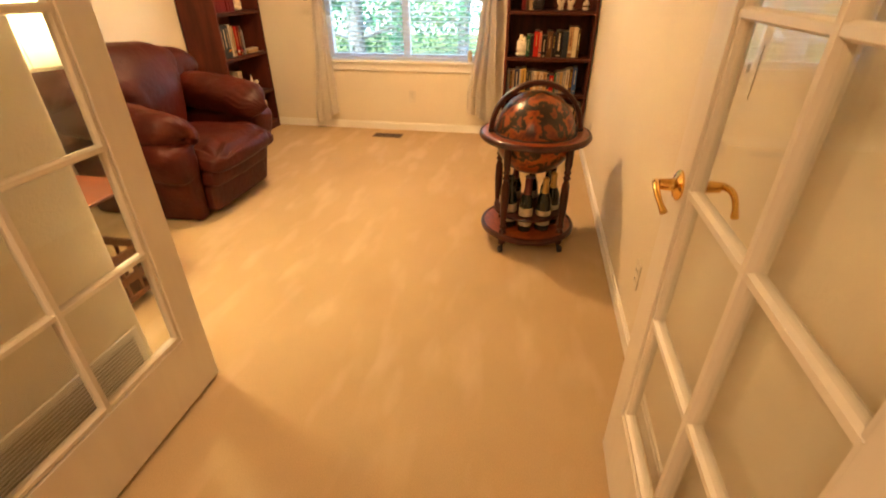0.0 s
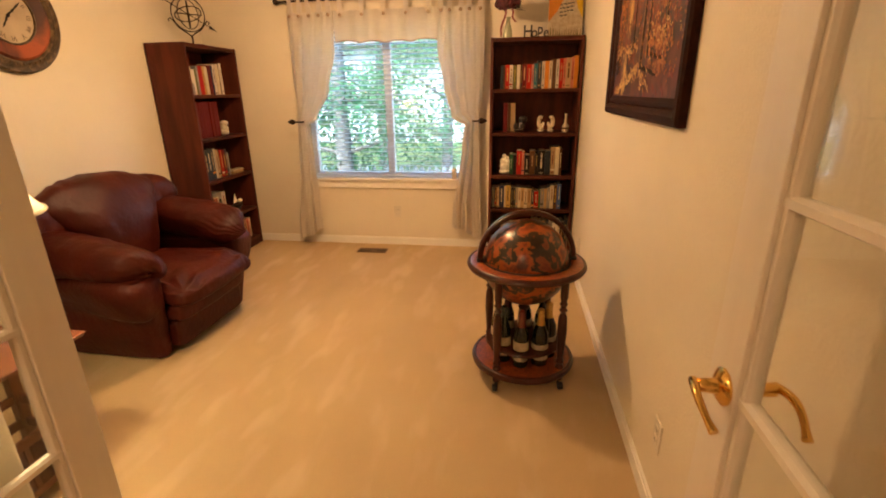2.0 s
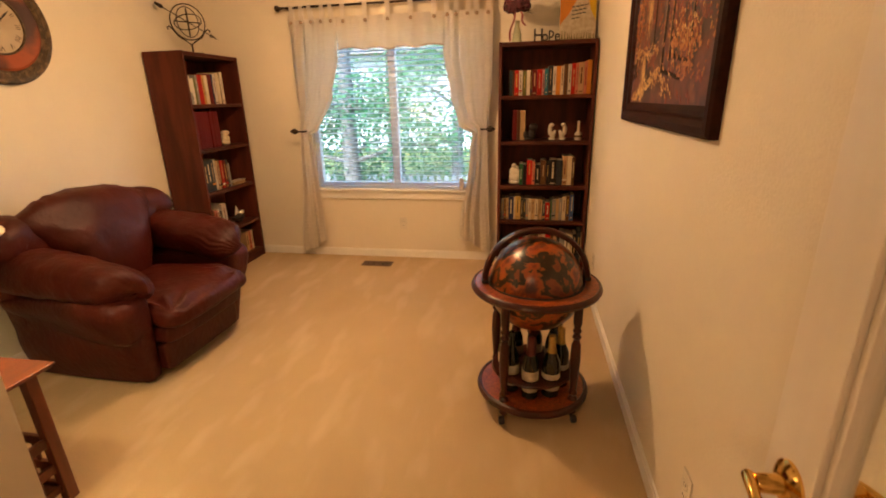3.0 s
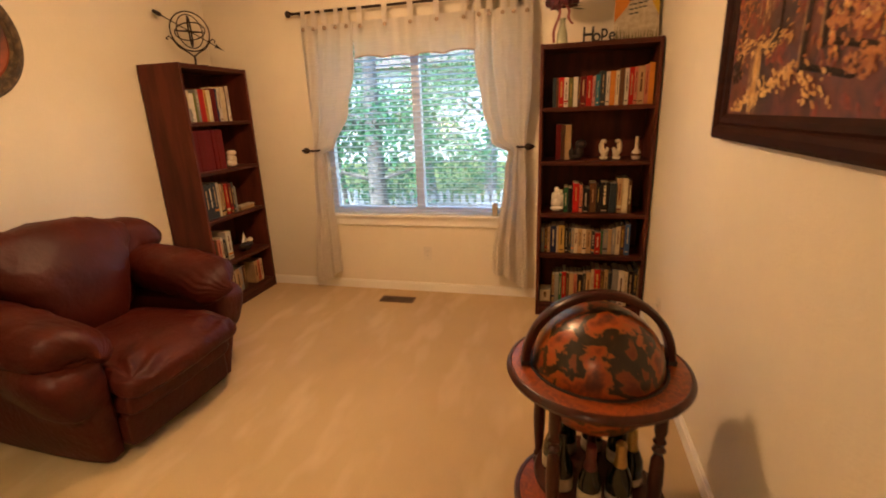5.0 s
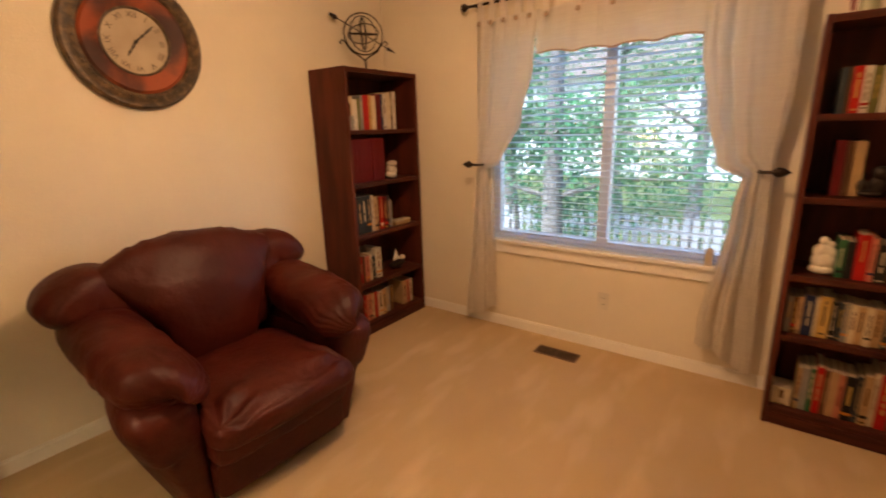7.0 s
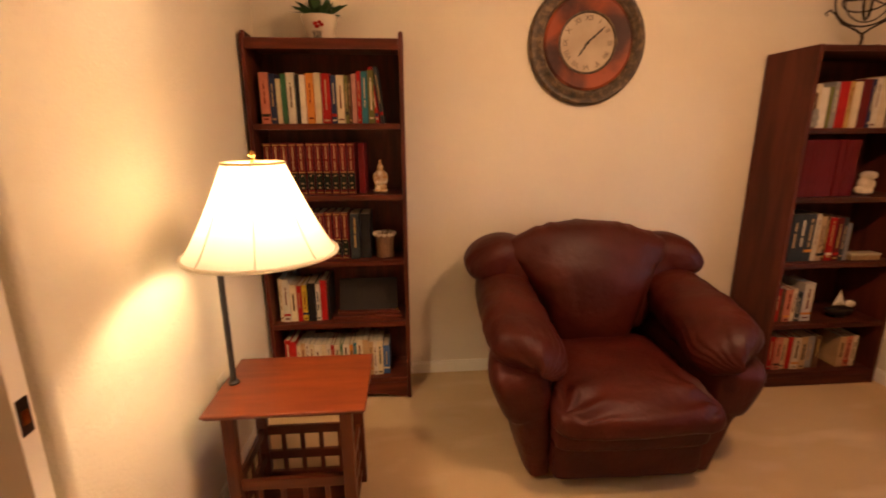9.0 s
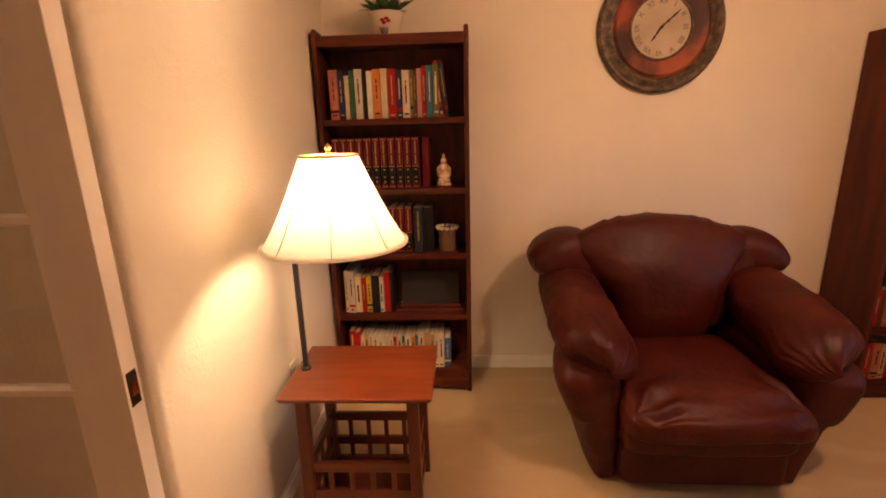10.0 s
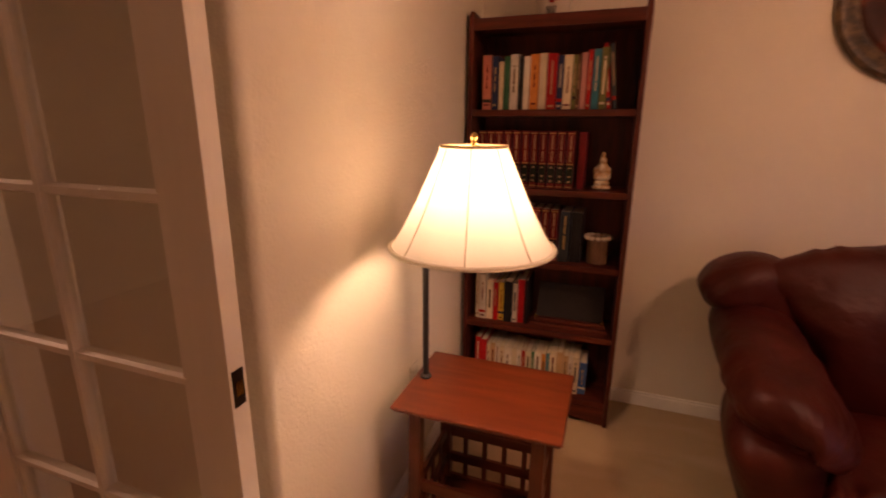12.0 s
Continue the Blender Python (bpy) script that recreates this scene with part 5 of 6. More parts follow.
strokes("brushwork", "red", dabs(200, 0.30, 0.14, 0.14, 0.14, 0.02, 0.06) + dabs(220, -0.25, 0.02, 0.15, 0.14, 0.02, 0.06), 0.0006)
strokes("brushwork", "bark", shaft(0.31, -0.27, -0.17, 0.05, 40) + shaft(0.28, -0.02, 0.36, 0.05, 60) + shaft(-0.16, 0.06, 0.36, 0.04, 30), 0.0010)
strokes("brushwork", "light", shaft(0.30, -0.26, -0.18, 0.03, 22) + shaft(0.28, 0.02, 0.36, 0.03, 40) + shaft(-0.16, 0.12, 0.36, 0.02, 12), 0.0014)
strokes("brushwork", "trunk", stem(0.01, -0.20, 0.38, 0.034, 0.004) + stem(-0.075, -0.15, 0.38, 0.030, 0.003) + stem(0.17, -0.10, 0.38, 0.016, 0.004) + stem(-0.30, -0.15, 0.38, 0.024, 0.003) + stem(0.44, -0.13, 0.38, 0.014, 0.004), 0.0018)
strokes("brushwork", "trunk", [(-0.10 - 0.18 * k / 14, -0.155 - 0.03 * k / 14, 0.035, 0.014, -0.2) for k in range(15)] + [(-0.02 - 0.20 * k / 14, -0.205 - 0.03 * k / 14, 0.035, 0.016, -0.15) for k in range(15)] + dabs(40, 0.46, -0.18, 0.02, 0.02, 0.015, 0.035), 0.0022)
strokes("brushwork", "bark", stem(0.024, -0.19, 0.36, 0.010, 0.003) + stem(-0.062, -0.14, 0.34, 0.009, 0.003) + stem(-0.292, -0.12, 0.34, 0.007, 0.003), 0.0026)
strokes("brushwork", "leaf", dabs(170, 0.42, 0.08, 0.04, 0.14, 0.010, 0.028) + dabs(150, 0.10, 0.20, 0.06, 0.12, 0.010, 0.028) + dabs(190, -0.24, 0.10, 0.12, 0.12, 0.012, 0.030) + dabs(120, -0.22, -0.12, 0.10, 0.03, 0.012, 0.036) + dabs(60, -0.27, -0.21, 0.08, 0.02, 0.010, 0.030), 0.0030)
strokes("brushwork", "light", [(0.44 - 0.38 * k / 130 + prng.gauss(0, 0.025), -0.305 + 0.10 * k / 130 + prng.gauss(0, 0.014), prng.uniform(0.012, 0.028), prng.uniform(0.008, 0.016), prng.uniform(0.2, 1.0)) for k in range(131)]
        + [(0.06 - 0.18 * k / 50 + prng.gauss(0, 0.03), -0.215 - 0.06 * k / 50 + prng.gauss(0, 0.016), prng.uniform(0.010, 0.024), prng.uniform(0.007, 0.014), prng.uniform(0.2, 1.0)) for k in range(51)]
        + [(prng.uniform(0.08, 0.48), -0.12 + prng.gauss(0, 0.016), prng.uniform(0.014, 0.036), prng.uniform(0.005, 0.010), prng.uniform(-0.5, -0.2)) for k in range(90)]
        + dabs(50, 0.12, 0.24, 0.08, 0.08, 0.008, 0.016) + dabs(50, -0.24, -0.10, 0.10, 0.03, 0.008, 0.022) + dabs(50, -0.30, 0.16, 0.10, 0.10, 0.008, 0.016), 0.0038)

# ---------- outlets and vents ----------
def outlet(m, label):
    o = thing("wall_outlet", label, "outlet", "wall outlets", m)
    part("plate", box(-0.035, 0.035, -0.006, -0.0005, -0.057, 0.057, 0.003), M_PLATE, o)
    for z in (-0.02, 0.02):
        r = part("socket", box(-0.017, 0.017, -0.0085, -0.004, z - 0.014, z + 0.014, 0.004), M_PLATE, o)
        # Raised near-black blocks: the shade inside the slots is given as colour.
        for x in (-0.006, 0.006):
            part("slot_shade", box(x - 0.001, x + 0.001, -0.0092, -0.008, z - 0.004, z + 0.006), M_DARK, r)
    part("screw", lathe([(0.003, 0.006), (0.002, 0.0075)], 10), M_PLATE, o).rotation_euler = (radians(90), 0, 0)


outlet(pose(-1.233, YN, 0.332), "cream duplex wall outlet under the window")
outlet(pose(XE, 1.576, 0.312, 0, 0, -90), "cream duplex wall outlet above the baseboard")
outlet(pose(XE, 3.653, 0.305, 0, 0, -90), "cream duplex wall outlet near the bookcase")
outlet(pose(-2.15, YS, 0.45, 0, 0, 180), "cream duplex wall outlet behind the lamp table")

sw = thing("light_switch", "cream toggle light switch plate beside the doorway", "light switch", m=pose(XE, 1.14, 1.15, 0, 0, -90))
part("plate", box(-0.038, 0.038, -0.003, -0.0005, -0.057, 0.057, 0.001), M_PLATE, sw)
for x in (0.0,):
    part("toggle", box(x - 0.005, x + 0.005, -0.010, -0.002, -0.004, 0.014, 0.002), M_PLATE, sw)
    for z in (-0.03, 0.03):
        part("screw", lathe([(0.003, 0.006), (0.002, 0.0075)], 10, at=(x, -z, -0.0035)), M_PLATE, sw).rotation_euler = (radians(90), 0, 0)

rg = thing("floor_register", "brown metal floor register set in the carpet", "floor vent", m=pose(-1.44, 4.235, 0))
part("frame", box(-0.14, 0.14, -0.058, -0.047, 0.0, 0.007, 0.002), M_REG := mat("brown_register_paint", (0.16, 0.09, 0.05), None, 0.5, 9), rg)
part("frame", box(-0.14, 0.14, 0.047, 0.058, 0.0, 0.007, 0.002), M_REG, rg)
for x in (-0.134, 0.0, 0.134):
    part("frame", box(x - 0.006, x + 0.006, -0.047, 0.047, 0.0, 0.007, 0.002), M_REG, rg)
# Flat near-black sheet on the carpet, painted as the shade down the duct.
part("duct_shade", box(-0.128, 0.128, -0.047, 0.047, 0.0005, 0.0015), M_DARK, rg)
for i in range(22):
    x = -0.122 + i * 0.0116
    part("slat", box(x - 0.0016, x + 0.0016, -0.047, 0.047, 0.001, 0.006), M_REG, rg)

vn = thing("wall_vent", "white slatted return air grille near the floor", "wall vent", m=pose(XA + 0.002, 0.66, 0.175, 0, 0, 90))
part("backing", box(-0.27, 0.27, -0.004, -0.0008, -0.115, 0.115), mat("grey_duct_metal", (0.60, 0.55, 0.46), None, 0.6, 8), vn)
for a in ((-0.29, 0.29, -0.135, -0.112), (-0.29, 0.29, 0.112, 0.135), (-0.29, -0.265, -0.112, 0.112), (0.265, 0.29, -0.112, 0.112)):
    part("frame", box(a[0], a[1], -0.010, -0.001, a[2], a[3], 0.002), M_TRIM, vn)
for i in range(17):
    z = -0.104 + i * 0.013
    bm = box(-0.264, 0.264, -0.0012, 0.0012, -0.006, 0.006)
    for v in bm.verts:
        v.co = Matrix.Rotation(radians(35), 3, "X") @ v.co + Vector((0, -0.006, z))
    part("slat", bm, M_TRIM, vn)

# ---------- ornaments ----------
def on(place, x, y, z):
    return place @ pose(x, y, z)


# armillary on the corner bookcase
ar = thing("armillary_sphere", "dark iron armillary with arrow on the bookcase", "ornament", m=pose(-2.835, 4.075, 1.8275, 0, 0, 58))
part("base", box(-0.075, 0.075, -0.04, 0.04, 0, 0.018, 0.004), M_IRON, ar)
part("stem", tube([(0, 0, 0.018), (0.004, 0, 0.05), (0, 0, 0.085)], 0.007, 10), M_IRON, ar, smooth=True)
for s in (-1, 1):
    pts = [(0, 0, 0.075), (s * 0.03, 0, 0.10), (s * 0.09, 0, 0.135), (s * 0.125, 0, 0.185), (s * 0.148, 0, 0.205), (s * 0.165, 0, 0.190), (s * 0.155, 0, 0.178)]
    part("bracket_arm", tube(pts, 0.005, 8), M_IRON, ar, smooth=True)


def circle(r, mtx, q, name):
    c = Vector((0, 0, 0.245))
    part(name, tube([c + (mtx @ Vector((r * math.cos(t), 0, r * math.sin(t)))) for t in [2 * math.pi * i / 48 for i in range(48)]], q, 8, closed=True), M_IRON, ar, smooth=True)


circle(0.132, Matrix.Identity(3), 0.0045, "outer_ring")
circle(0.112, Matrix.Rotation(radians(25), 3, "Z"), 0.0035, "ring")
circle(0.100, Matrix.Rotation(radians(68), 3, "Z"), 0.006, "ring")
circle(0.100, Matrix.Rotation(radians(62), 3, "X"), 0.004, "ring")
circle(0.098, Matrix.Rotation(radians(98), 3, "X"), 0.004, "ring")
ax = Matrix.Rotation(radians(28), 3, "Y")
C0 = Vector((0, 0, 0.245))
part("arrow_shaft", tube([C0 + ax @ Vector((-0.22, 0, 0)), C0 + ax @ Vector((0.22, 0, 0))], 0.0035, 8), M_IRON, ar)
for s, nm in ((-1, "arrow_tail"), (1, "arrow_head")):
    bm = tube([C0 + ax @ Vector((s * 0.185, 0, 0)), C0 + ax @ Vector((s * (0.20 if s > 0 else 0.205), 0, 0)), C0 + ax @ Vector((s * 0.25, 0, 0))], (lambda u: 0.016 * (1 - u) + 0.001) if s > 0 else (lambda u: 0.004 + 0.012 * math.sin(u * 2.6)), 8)
    part(nm, bm, M_IRON, ar)

# plant pot on the cherry bookcase
M_POT = mat("floral_white_porcelain", (0.66, 0.58, 0.46), (0.60, 0.5, 0.38), 0.25, 9)
pp = thing("potted_plant", "white porcelain pot with red iris and dark leaves", "plant", m=pose(-2.87, 1.345, 1.844) @ Matrix.Diagonal((1.12, 1.12, 1.0, 1)))
part("pot", lathe([(0.045, 0), (0.052, 0.004), (0.062, 0.06), (0.074, 0.105), (0.079, 0.115), (0.074, 0.116), (0.066, 0.095), (0.02, 0.09)], 40), M_POT, pp, smooth=True)
for k, (a, z) in enumerate(((-8, 0.075), (6, 0.082), (-2, 0.062), (14, 0.070))):
    a = radians(a)
    r = 0.0665
    part("painted_petal", blob((r * math.cos(a), r * math.sin(a), z), (0.003, 0.010, 0.008), (0.9, 0.9), None, (12, 8)), M_INK["red"], pp)
for k, a in enumerate((-22, -14, -5, 4, 12)):
    a = radians(a)
    part("painted_leaf", tube([(0.0535 * math.cos(a * 0.6), 0.0535 * math.sin(a * 0.6), 0.008), (0.060 * math.cos(a), 0.060 * math.sin(a), 0.045)], 0.0022, 6), M_INK["slate"], pp)
lv = bmesh.new()
prng = random.Random(5)
for k in range(70):
    a, e = prng.uniform(0, 6.28), prng.uniform(0.55, 1.45)
    ln = prng.uniform(0.07, 0.15)
    d = Vector((math.cos(a) * math.cos(e), math.sin(a) * math.cos(e), math.sin(e)))
    sd = d.cross(Vector((0, 0, 1))).normalized() * prng.uniform(0.012, 0.024)
    b0 = Vector((0.02 * math.cos(a), 0.02 * math.sin(a), 0.10))
    p = [b0, b0 + d * ln * 0.5 + sd, b0 + d * ln - Vector((0, 0, ln * 0.25)), b0 + d * ln * 0.5 - sd]
    p = [Vector((max(q.x, -0.13), q.y, q.z)) for q in p]
    lv.faces.new([lv.verts.new(q) for q in p])
part("foliage", lv, M_GREEN, pp, "dark green leaves")

# lettering, card and flowers on the walnut bookcase
def text_mesh(name, body, size, depth, material, parent, m):
    cu = bpy.data.curves.new(name, "FONT")
    cu.body, cu.size, cu.extrude, cu.offset = body, size, depth, 0.0012
    tmp = bpy.data.objects.new(name, cu)
    scene.collection.objects.link(tmp)
    bpy.context.view_layer.update()
    me = bpy.data.meshes.new_from_object(tmp.evaluated_get(bpy.context.evaluated_depsgraph_get()))
    bpy.data.objects.remove(tmp)
    me.materials.clear()
    me.materials.append(material)
    o = new(name, me)
    o.parent = parent
    o.matrix_basis = m
    return o


hp = thing("word_sign", "black cut-out wooden word Hope on the bookcase", "sign", m=pose(-0.095, 4.175, 1.8245))
xx = 0.0
for chx, wdt in (("H", 0.072), ("o", 0.052), ("p", 0.052), ("e", 0.05)):
    o = text_mesh("letter", chx, 0.125 if chx == "H" else 0.105, 0.006, M_BLACK, hp, pose(xx, 0, 0.0 if chx != "p" else 0.022, 90, 0, 0))
    o.scale = (0.85, 1, 1)
    xx += wdt * 0.88
part("foot_bar", box(-0.002, 0.19, -0.006, 0.006, 0, 0.004), M_BLACK, hp)

cd = thing("picture_card", "canvas print with orange corner and grass on the bookcase", "picture", m=pose(0.232, 4.30, 1.8265, -8, 0, 0))
part("board", box(-0.132, 0.132, 0, 0.016, 0, 0.355, 0.002), M_LABEL, cd)
bm = bmesh.new()
for pts in ([(-0.130, 0.12), (-0.130, 0.353), (0.02, 0.353), (-0.06, 0.20)],):
    bm.faces.new([bm.verts.new((x, -0.0012, z)) for x, z in pts])
part("orange_field", bm, M_INK["orange"], cd)
bm = bmesh.new()
bm.faces.new([bm.verts.new((x, -0.0012, z)) for x, z in [(0.06, 0.353), (0.130, 0.353), (0.130, 0.14), (0.09, 0.22)]])
part("yellow_field", bm, M_INK["yellow"], cd)
bm = bmesh.new()
for i in range(26):
    x = -0.125 + i * 0.010
    hgt = 0.03 + 0.05 * abs(math.sin(i * 1.9)) + (0.02 if i < 6 else 0)
    bm.faces.new([bm.verts.new(q) for q in ((x - 0.004, -0.0016, 0.002), (x + 0.004, -0.0016, 0.002), (x + 0.012 * math.sin(i * 2.7), -0.0016, hgt))])
part("painted_grass", bm, M_INK["olive"], cd)
for i, (a, b) in enumerate(((-0.045, 0.075), (-0.045, 0.065), (-0.045, 0.06), (-0.045, 0.01))):
    z = 0.245 - i * 0.027
    bm = bmesh.new()
    x = a
    while x < b:
        w_ = 0.012 + 0.014 * abs(math.sin(x * 90 + i))
        box(x, min(b, x + w_), -0.0022, -0.0004, z + x * 0.15, z + 0.008 + x * 0.15, bm=bm)
        x += w_ + 0.005
    part("text_line", bm, M_INK["slate"], cd)

M_PALEGLASS = mat("pale_green_glass", (0.42, 0.44, 0.30), None, 0.15, 9, coat=0.4)
fv = thing("flower_vase", "dark red ribbon bouquet in a pale green vase", "flowers", m=pose(-0.212, 4.21, 1.8245))
part("vase", lathe([(0.030, 0), (0.036, 0.004), (0.030, 0.06), (0.016, 0.11), (0.014, 0.135), (0.020, 0.150)], 24), M_PALEGLASS, fv, smooth=True)
M_BLOOM = mat("dark_red_petals", (0.10, 0.012, 0.018), (0.05, 0.008, 0.012), 0.7, 30)
prng = random.Random(11)
for k in range(9):
    a = 2 * math.pi * k / 9
    r = 0.055 if k else 0.0
    bm = blob((r * math.cos(a) * 1.2, r * math.sin(a), 0.225 + 0.05 * prng.random()), (0.042, 0.036, 0.040), (0.9, 0.9), lambda p: p * (1 + 0.35 * noise.noise(p * 60 + Vector((a, 0, 0)))), (18, 12))
    part("bloom", bm, M_BLOOM, fv)
lv = bmesh.new()
for k in range(60):
    a, e = prng.uniform(0, 6.28), prng.uniform(-0.2, 0.9)
    d = Vector((math.cos(a) * math.cos(e), math.sin(a) * math.cos(e) * 0.6, math.sin(e)))
    sd = d.cross(Vector((0, 0, 1))).normalized() * 0.012
    b0, ln = Vector((0, 0, 0.22)) + d * 0.06, prng.uniform(0.05, 0.09)
    lv.faces.new([lv.verts.new(q) for q in (b0, b0 + d * ln * 0.5 + sd, b0 + d * ln, b0 + d * ln * 0.5 - sd)])
part("leaves", lv, M_GREEN, fv)
M_RIBBON = mat("rose_ribbon", (0.24, 0.06, 0.055), None, 0.6, 20)
for s, ln in ((-1, 0.20), (1, 0.10)):
    part("ribbon", sheet(lambda u, v, s=s, ln=ln: (s * (0.02 + 0.035 * v) + 0.016 * (u - 0.5) + 0.008 * math.sin(v * 7), -0.040 - 0.006 * math.sin(v * 5), 0.21 - ln * v), 2, 14, 0.0016), M_RIBBON, fv, smooth=True)


def figurine(place, x, y, z, parts_, name, label, cat, material):
    """One plain mesh made of rounded lumps (x, z, rx, rz)."""
    bm = bmesh.new()
    for px, pz, rx, rz in parts_:
        blob((px, 0, pz), (rx, rx * 0.8, rz), (0.9, 0.9), None, (18, 12), bm)
    tmp = new(name, finish(bm, name, material, True))
    fuse = tmp.modifiers.new("fuse", "REMESH")
    fuse.mode, fuse.voxel_size, fuse.use_smooth_shade = "VOXEL", 0.0028, True
    bpy.context.view_layer.update()
    me = bpy.data.meshes.new_from_object(tmp.evaluated_get(bpy.context.evaluated_depsgraph_get()))
    bpy.data.objects.remove(tmp)
    o = new(name, me)
    o.matrix_basis = on(place, x, y, z)
    return tagged(o, label, cat)


M_WHITE = mat("white_glaze", (0.74, 0.68, 0.58), (0.66, 0.58, 0.46), 0.2, 30)
M_DKFIG = mat("dark_metal_figure", (0.035, 0.025, 0.02), None, 0.35, 20, metal=0.5)
# walnut bookcase ornaments
figurine(M_R, -0.225, 0.10, SH_R[2], [(0, 0.02, 0.050, 0.022), (0.0, 0.06, 0.044, 0.04), (-0.012, 0.10, 0.030, 0.036), (0.02, 0.095, 0.028, 0.03), (-0.006, 0.15, 0.018, 0.020), (0.022, 0.135, 0.014, 0.016), (0.03, 0.06, 0.03, 0.03)], "figurine", "white porcelain seated pair figurine on shelf", "figurine", M_WHITE)
figurine(M_R, -0.115, 0.12, SH_R[1], [(0, 0.015, 0.045, 0.016), (0.02, 0.05, 0.03, 0.04), (-0.03, 0.045, 0.02, 0.03), (0.03, 0.10, 0.036, 0.03), (-0.03, 0.085, 0.010, 0.016)], "figurine", "dark metal figurine on shelf", "figurine", M_DKFIG)
for dx, s in ((0.062, 1), (0.142, -1)):
    figurine(M_R, dx, 0.10, SH_R[1], [(0, 0.012, 0.028, 0.013), (0.004 * s, 0.04, 0.022, 0.026), (-0.016 * s, 0.08, 0.017, 0.042), (-0.004 * s, 0.118, 0.020, 0.014), (0.020 * s, 0.065, 0.011, 0.016)], "figurine", "cream porcelain bird figurine with black head", "figurine", M_PORCELAIN)
vs = thing("bud_vase", "small banded cream bud vase on shelf", "vase", m=on(M_R, 0.262, 0.10, SH_R[1]))
part("body", lathe([(0.022, 0), (0.028, 0.006), (0.030, 0.03), (0.026, 0.05), (0.012, 0.07), (0.010, 0.13), (0.012, 0.145), (0.008, 0.145)], 24), M_PORCELAIN, vs, smooth=True)
part("band", lathe([(0.0302, 0.022), (0.0308, 0.024), (0.0306, 0.036), (0.029, 0.038)], 24, cap=False), M_INK["brown"], vs, smooth=True)
# corner bookcase ornaments
figurine(M_L, -0.285, 0.035, SH_L[0], [(0, 0.02, 0.020, 0.02), (0.0, 0.05, 0.022, 0.022), (0.004, 0.078, 0.014, 0.016)], "figurine", "small grey stone figurine on shelf", "figurine", M_INK["grey"])
figurine(M_L, 0.115, 0.08, SH_L[1], [(0, 0.025, 0.045, 0.025), (-0.004, 0.065, 0.034, 0.035), (0.03, 0.055, 0.026, 0.03), (0.012, 0.105, 0.042, 0.024), (-0.035, 0.03, 0.02, 0.02)], "figurine", "cream and brown puppy figurine on shelf", "figurine", M_PORCELAIN)
bx = thing("small_box", "small tan carved box lying on shelf", "box", m=on(M_L, 0.175, 0.07, SH_L[2]))
part("box_body", box(-0.085, 0.085, -0.03, 0.03, 0, 0.026, 0.004), M_INK["tan"], bx)
part("lid", box(-0.088, 0.088, -0.033, 0.033, 0.027, 0.038, 0.004), M_INK["cream"], bx)
bo = thing("toy_sailboat", "dark model boat with a white sail on shelf", "ornament", m=on(M_L, 0.135, 0.09, SH_L[3]))
part("hull", blob((0, 0, 0.05), (0.085, 0.032, 0.034), (0.7, 0.8), lambda p: Vector((p.x * (1 + 2.2 * p.z), p.y, p.z * (1 if p.z < 0 else 0.25))), (28, 16)), M_DKFIG, bo, smooth=True)
part("stand", box(-0.03, 0.03, -0.02, 0.02, 0, 0.022, 0.003), M_DKFIG, bo)
bm = bmesh.new()
a_, b_, c_, d_ = (bm.verts.new(q) for q in ((-0.05, 0, 0.072), (0.03, 0, 0.072), (-0.005, 0.004, 0.165), (-0.012, -0.016, 0.10)))
bm.faces.new((a_, b_, d_)), bm.faces.new((b_, c_, d_)), bm.faces.new((c_, a_, d_)), bm.faces.new((a_, b_, c_))
part("sail", bm, M_WHITE, bo)
part("mast", tube([(-0.004, 0, 0.05), (-0.004, 0, 0.172)], 0.002, 6), M_IRON, bo)
part("shell", blob((0.055, -0.005, 0.082), (0.028, 0.02, 0.02), (0.9, 0.9), None, (16, 10)), M_WHITE, bo, smooth=True)
# cherry bookcase ornaments
figurine(M_W, 0.235, 0.09, SH_W[1], [(0, 0.012, 0.040, 0.013), (0, 0.032, 0.034, 0.012), (0, 0.058, 0.036, 0.022), (0, 0.09, 0.027, 0.03), (-0.026, 0.08, 0.012, 0.022), (0.026, 0.08, 0.012, 0.022), (0, 0.128, 0.016, 0.018), (0, 0.152, 0.008, 0.014)], "statue", "cream and gold seated statue on shelf", "statue", ramp_mat("cream_gold_glaze", [(0.4, (0.66, 0.56, 0.40)), (0.55, (0.36, 0.18, 0.05)), (0.65, (0.60, 0.48, 0.32))], 26, 0.25))
cupm = mat("woven_brown_cane", (0.20, 0.105, 0.05), (0.10, 0.05, 0.025), 0.7, 5, stretch=(30, 30, 2), bump=0.002, bump_scale=60)
bc = thing("brush_pot", "brown cane pot with cream flower rim on shelf", "pot", m=on(M_W, 0.245, 0.10, SH_W[2]))
part("cup", lathe([(0.044, 0), (0.048, 0.004), (0.046, 0.06), (0.050, 0.118), (0.046, 0.12), (0.042, 0.02)], 32), cupm, bc, smooth=True)
for k in range(12):
    a = 2 * math.pi * k / 12
    part("rim_flower", blob((0.052 * math.cos(a), 0.052 * math.sin(a), 0.122), (0.012, 0.012, 0.009), (0.9, 0.9), lambda p: p * (1 + 0.25 * math.sin(5 * math.atan2(p.y, p.x))), (12, 8)), M_PORCELAIN, bc)
st = thing("display_stand", "dark wooden display stand with tilted panel on shelf", "display stand", m=on(M_W, 0.135, 0.075, SH_W[3]))
part("ledge", box(-0.175, 0.19, -0.02, 0.03, 0, 0.018, 0.004), M_CHERRYH, st)
part("ledge", box(-0.155, 0.175, 0.0, 0.03, 0.0185, 0.036, 0.004), M_CHERRYH, st)
